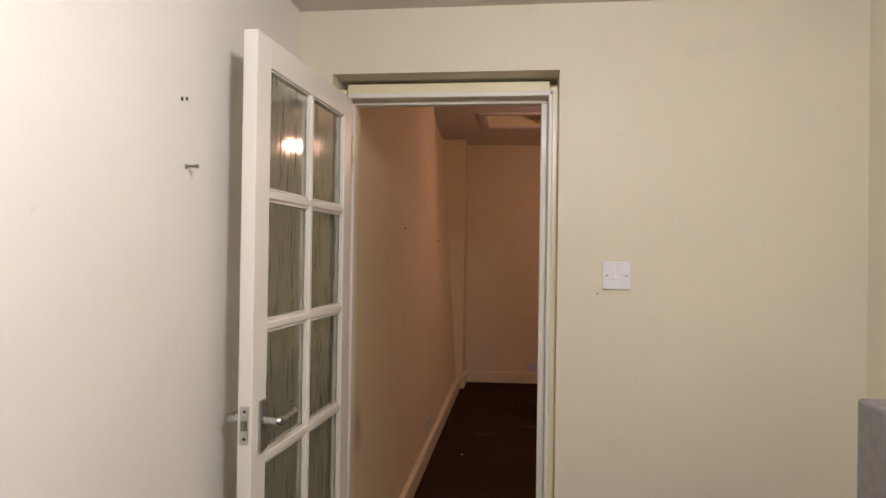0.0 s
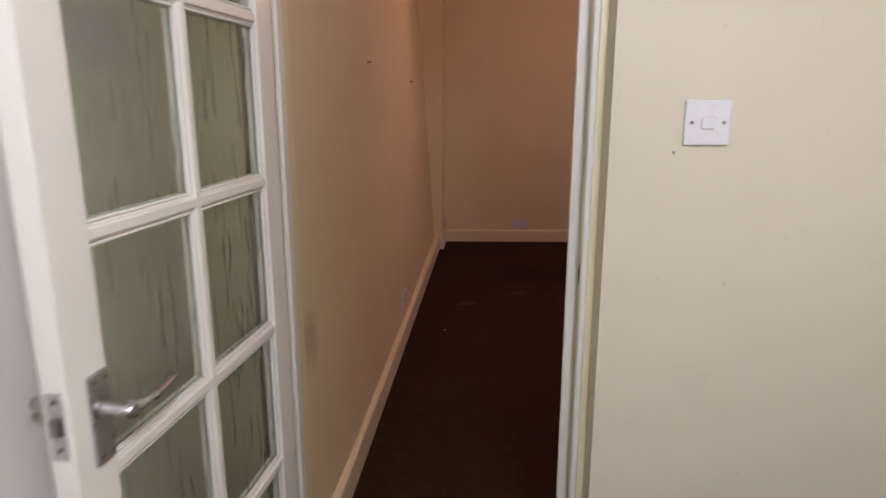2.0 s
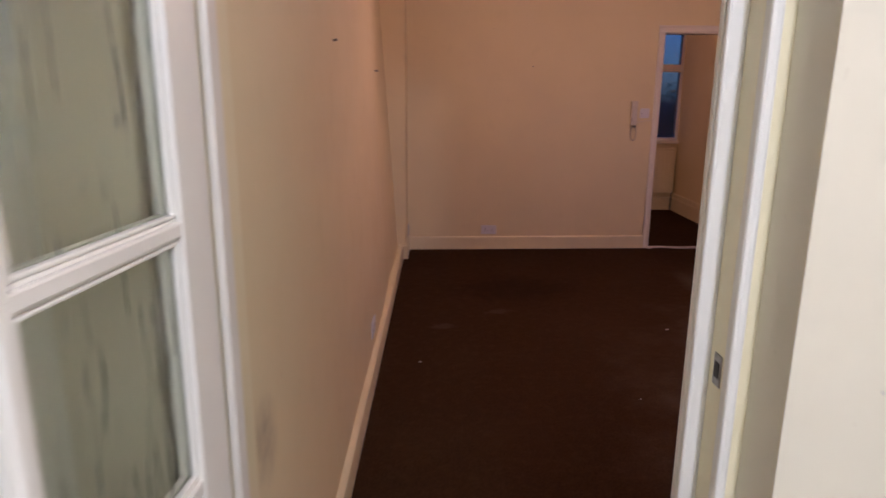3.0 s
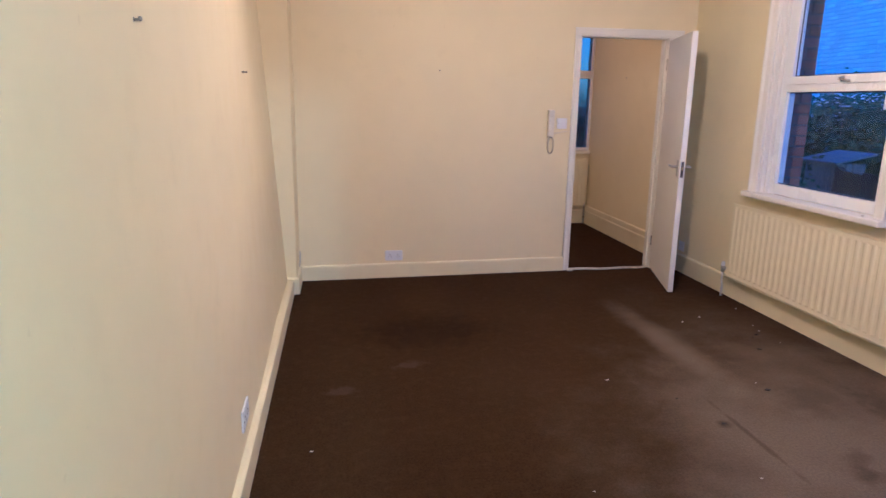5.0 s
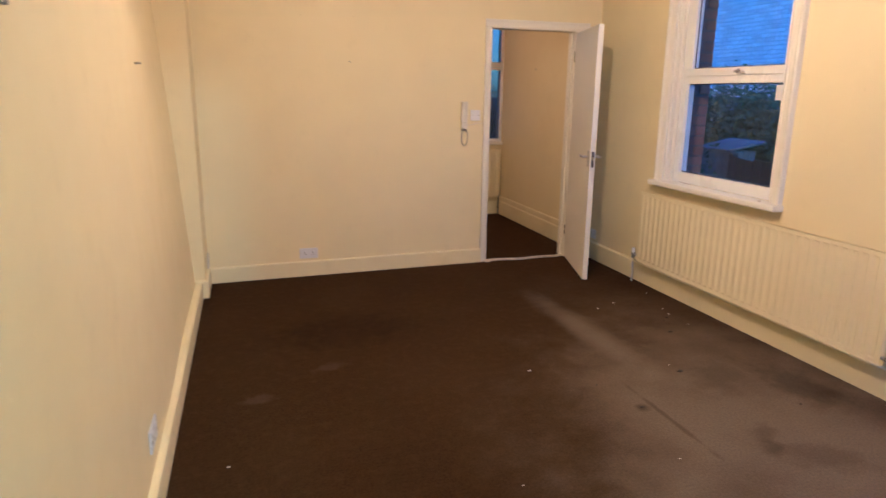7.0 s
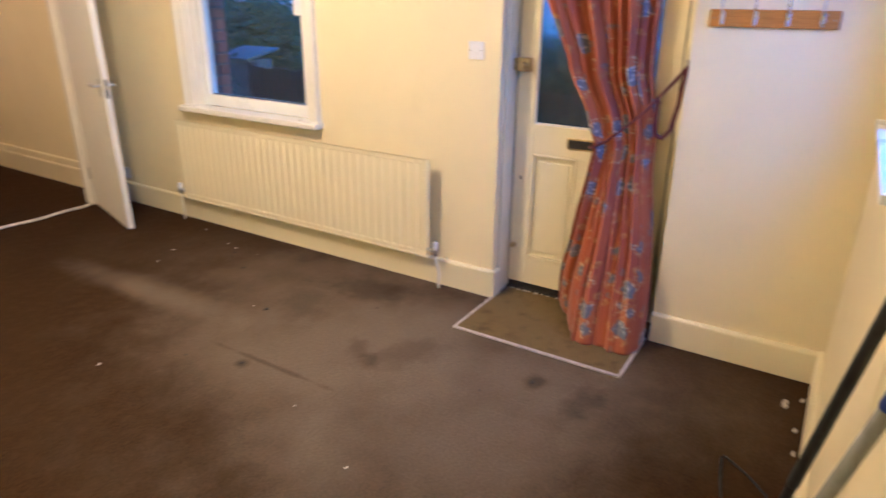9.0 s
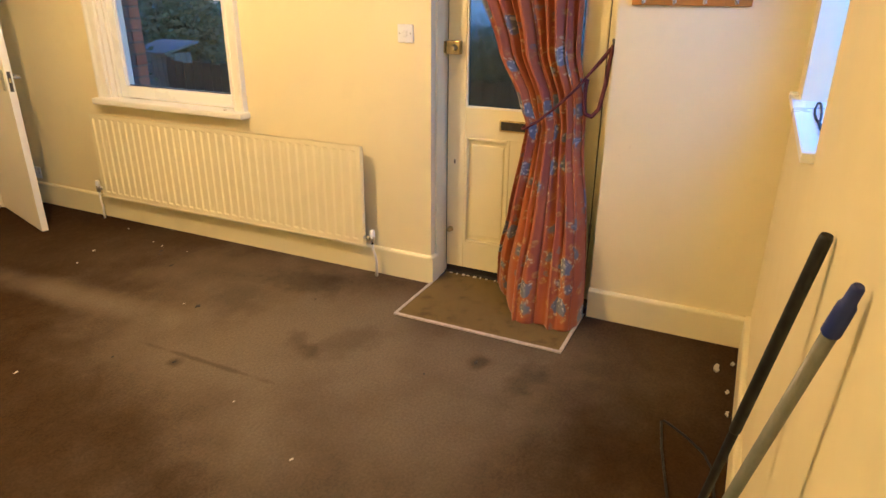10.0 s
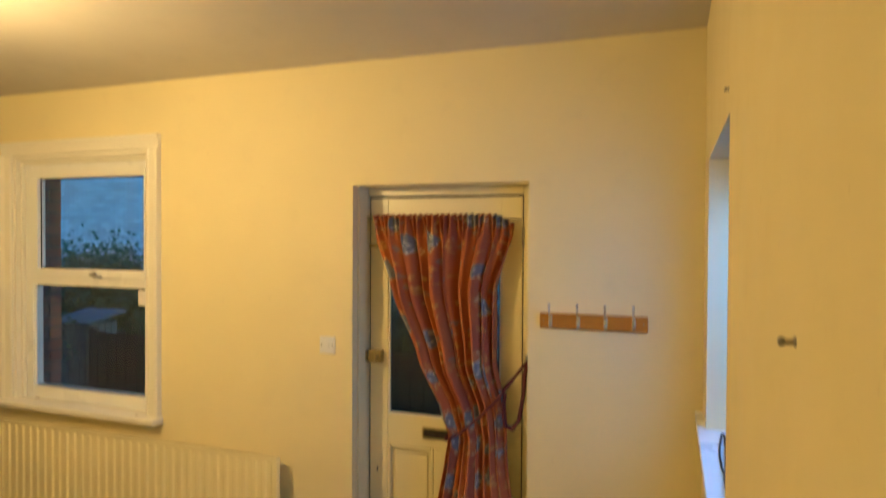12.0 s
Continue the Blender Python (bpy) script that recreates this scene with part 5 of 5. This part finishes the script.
# ---------------------------------------------------------------- kitchen worktop, cabinet and microwave
def worktop():
    x0, x1, y0, y1, z = 0.503, AX1 - 0.002, 2.35, 3.472, 0.91
    cab = thing("base_cabinet", (0.8, 2.9, 0), "plain white kitchen base cabinet under a beech worktop", "cabinet")
    part("carcass", boxes([((0.56, y0 + 0.02, 0.1), (x1, y1 - 0.03, 0.87))], 0.002), GLOSS, cab)
    part("plinth", boxes([((0.61, y0 + 0.02, 0.0), (x1, y1 - 0.05, 0.1))]), GLOSS, cab)
    for a, b in ((y0 + 0.022, 2.885), (2.89, y1 - 0.032)):
        dr = part("door", boxes([((0.54, a, 0.11), (0.56, b, 0.865))], 0.002), GLOSS, cab)
        bm = bmesh.new()
        tube(bm, [(0.54, a + 0.05, 0.70), (0.515, a + 0.05, 0.71), (0.515, a + 0.05, 0.81), (0.54, a + 0.05, 0.82)], 0.005, 8)
        part("handle", bm, CHROME, dr)
    top = thing("worktop", (0.78, 2.9, 0.87), "solid beech block worktop with rounded corner", "worktop")
    n = 9
    for i in range(n):
        a, b = x0 + (x1 - x0) * i / n, x0 + (x1 - x0) * (i + 1) / n - 0.0006
        part("stave", boxes([((a, y0, 0.872), (b, y1, z))], 0.006 if i == 0 else 0.001), OAK, top)
worktop()

def microwave():
    z = 0.91
    mw = thing("microwave", (0.85, 3.38, z), "compact grey microwave with a black glass door on the worktop", "microwave")
    x0, x1, y0, y1, z0, z1 = 0.732, 1.045, 3.33, 3.465, z + 0.012, 1.162
    part("body", boxes([((x0, y0 + 0.02, z0), (x1, y1, z1))], 0.008), MW_BODY, mw)
    door = part("door", boxes([((x0, y0, z0 + 0.004), (x1, y0 + 0.02, z1))], 0.006), MW_BODY, mw)
    part("window", boxes([((x0 + 0.016, y0 - 0.003, z0 + 0.02), (x1 - 0.08, y0 + 0.004, z1 - 0.016))], 0.004), MW_GLASS, door, "black glass window")
    for x in (x0 + 0.03, x1 - 0.03):
        for y in (y0 + 0.03, y1 - 0.03):
            bm = bmesh.new()
            lathe(bm, (x, y, z), (0, 0, 1), [(0, 0.012), (0.013, 0.014)], 10)
            part("foot", bm, BLACK, mw)
microwave()

# ---------------------------------------------------------------- outside
whole("ground", boxes([((XR + 0.32, -300, -0.40), (400, 400, -0.16)), ((-400, CY1 + 0.28, -0.40), (XR + 0.32, 400, -0.16)), ((AX1 + 0.2, -300, -0.40), (XR + 0.32, YA, -0.16))]), EARTH, "damp dark garden ground", "ground", "structure")

def brick_wall(name, origin, along, out, length, height, label, z0=-0.16, material=BRICK, joint=MORTAR):
    """Stretcher bond: every brick its own block, proud of a mortar core."""
    o, u, w = Vector(origin), Vector(along), Vector(out)
    t = thing(name, o, label, "wall")
    verts, faces = [], []
    rng = random.Random(2)
    r = 0
    z = z0
    while z < z0 + height:
        s = -0.1125 if r % 2 else 0.0
        while s < length:
            a, b = max(0.0, s), min(length, s + 0.215)
            if b - a > 0.03:
                e = 0.008 + rng.uniform(-0.003, 0.004)
                k = len(verts)
                for p, q, h in ((a, 0, z), (b, 0, z), (b, 0, z + 0.065), (a, 0, z + 0.065), (a + 0.003, e, z + 0.003), (b - 0.003, e, z + 0.003), (b - 0.003, e, z + 0.062), (a + 0.003, e, z + 0.062)):
                    c = o + u * p + w * q
                    verts.append((c.x, c.y, h))
                faces += [(k + 4, k + 5, k + 6, k + 7), (k, k + 1, k + 5, k + 4), (k + 1, k + 2, k + 6, k + 5), (k + 2, k + 3, k + 7, k + 6), (k + 3, k, k + 4, k + 7)]
            s += 0.225
        z += 0.075
        r += 1
    me = bpy.data.meshes.new("bricks")
    me.from_pydata(verts, [], faces)
    me.materials.append(material)
    ob = new("bricks", me)
    ob.parent = t
    ob.matrix_parent_inverse = Matrix.Translation(-o)
    tagged(ob, kind="stuff")
    c0, c1 = o - w * 0.2, o + u * length + w * 0.001
    lo = [min(c0[i], c1[i]) for i in range(2)]
    hi = [max(c0[i], c1[i]) for i in range(2)]
    part("mortar", boxes([((lo[0], lo[1], z0 - 0.1), (hi[0], hi[1], z0 + height))]), joint, t)
    return t
brick_wall("neighbour_wall", (9.0, 19.4, 0), (0, -1, 0), (-1, 0, 0), 13.2, 7.0, "tall pale brick side wall of the house opposite", material=PALE_BRICK, joint=PALE_MORTAR)
brick_wall("window_brick_reveal", (2.872, B_WIN[1] + 0.001, 0), (1, 0, 0), (0, -1, 0), 0.198, 1.53, "red brick outer reveal of the window", 0.80)
brick_wall("brick_pier", (3.07, 8.62, 0), (1, 0, 0), (0, -1, 0), 0.18, 3.2, "narrow red brick return beside the window")

def shrub(name, where, size, n, seed, label, branches=9):
    """A mass of small leaves on forking stems, thinner towards the rim."""
    rng = random.Random(seed)
    o = Vector(where)
    t = thing(name, o, label, "shrub", "garden shrubs")
    bm = bmesh.new()
    tips = []
    for i in range(branches):
        a = rng.uniform(0, 2 * math.pi)
        tip = o + Vector((math.cos(a) * size[0] * rng.uniform(0.2, 0.8), math.sin(a) * size[1] * rng.uniform(0.2, 0.8), size[2] * rng.uniform(0.55, 1.0)))
        mid = o.lerp(tip, 0.5) + Vector((rng.uniform(-0.1, 0.1), rng.uniform(-0.1, 0.1), 0.15))
        tube(bm, [o + Vector((rng.uniform(-0.1, 0.1), rng.uniform(-0.1, 0.1), 0)), mid, tip], 0.03, 6, 0.006)
        tips += [mid, tip, mid.lerp(tip, 0.5)]
    part("stems", bm, BARK, t)
    verts, faces = [], []
    for i in range(n):
        c = rng.choice(tips) + Vector((rng.gauss(0, size[0] * 0.24), rng.gauss(0, size[1] * 0.24), rng.gauss(0, size[2] * 0.10)))
        c.z = max(c.z, o.z + 0.05)
        s = rng.uniform(0.035, 0.075)
        d = Vector((rng.gauss(0, 1), rng.gauss(0, 1), rng.gauss(0, 0.7))).normalized()
        e = d.orthogonal().normalized()
        k = len(verts)
        verts += [tuple(c), tuple(c + d * s * 0.6 + e * s * 0.45), tuple(c + d * s * 1.5), tuple(c + d * s * 0.6 - e * s * 0.45)]
        faces.append((k, k + 1, k + 2, k + 3))
    me = bpy.data.meshes.new("leaves")
    me.from_pydata(verts, [], faces)
    me.materials.append(LEAF)
    ob = new("leaves", me)
    ob.parent = t
    ob.matrix_parent_inverse = Matrix.Translation(-o)
    tagged(ob, kind="stuff")
for i, (x, y, sx, sy, sz, n) in enumerate(((6.3, 13.2, 1.2, 1.0, 1.65, 9500), (5.05, 11.1, 0.35, 0.3, 1.0, 900), (7.2, 12.8, 1.2, 1.2, 1.65, 9500), (7.6, 11.2, 1.0, 1.0, 1.1, 4500), (5.2, 14.4, 1.4, 1.2, 1.6, 4600), (8.1, 9.6, 0.7, 1.2, 0.8, 4000), (7.4, 7.6, 0.9, 1.2, 1.2, 4500), (7.2, 5.4, 0.9, 1.2, 2.1, 4000), (5.2, 16.5, 2.4, 1.5, 1.8, 2600))):
    shrub("shrub", (x, y, -0.16), (sx, sy, sz), n, 20 + i, "dense dark green garden shrub seen at dusk")

def shed():
    t = thing("garden_shed", (6.2, 11.5, -0.16), "low weathered grey shed with a felted roof", "shed")
    x0, x1, y0, y1 = 5.80, 6.20, 11.19, 11.75
    for i in range(6):
        a = y0 + (y1 - y0) * i / 6
        part("board", boxes([((x0, a, -0.16), (x0 + 0.03, a + (y1 - y0) / 6 - 0.006, 0.77))], 0.003), SHED, t)
    for i in range(4):
        a = x0 + 0.03 + (x1 - x0 - 0.03) * i / 4
        part("board", boxes([((a, y0, -0.16), (a + (x1 - x0) / 4 - 0.014, y0 + 0.03, 0.77))], 0.003), SHED, t)
    part("core", boxes([((x0 + 0.02, y0 + 0.02, -0.16), (x1, y1, 0.76))]), SHED, t)
    part("roof", moved(boxes([((-0.06, -0.04, 0), (0.52, 0.62, 0.03))], 0.006), pose(x0, y0, 0.775, 0, -11, 0)), FELT, t, "grey felted roof")
shed()

def fence():
    t = thing("garden_fence", (5.78, 9.0, -0.16), "dark stained close-boarded garden fence", "fence")
    for i in range(48):
        y = 4.2 + i * 0.145
        part("fence_board", boxes([((5.74, y, -0.16), (5.76, y + 0.138, 0.69 + 0.012 * (i * 7 % 3)))], 0.003), FENCE, t)
    for y in (4.2, 6.5, 8.8, 11.1):
        part("post", boxes([((5.76, y, -0.16), (5.84, y + 0.08, 0.74))], 0.004), FENCE, t)
    part("rail", boxes([((5.76, 4.2, 0.3), (5.80, 11.1, 0.37))], 0.004), FENCE, t)
fence()
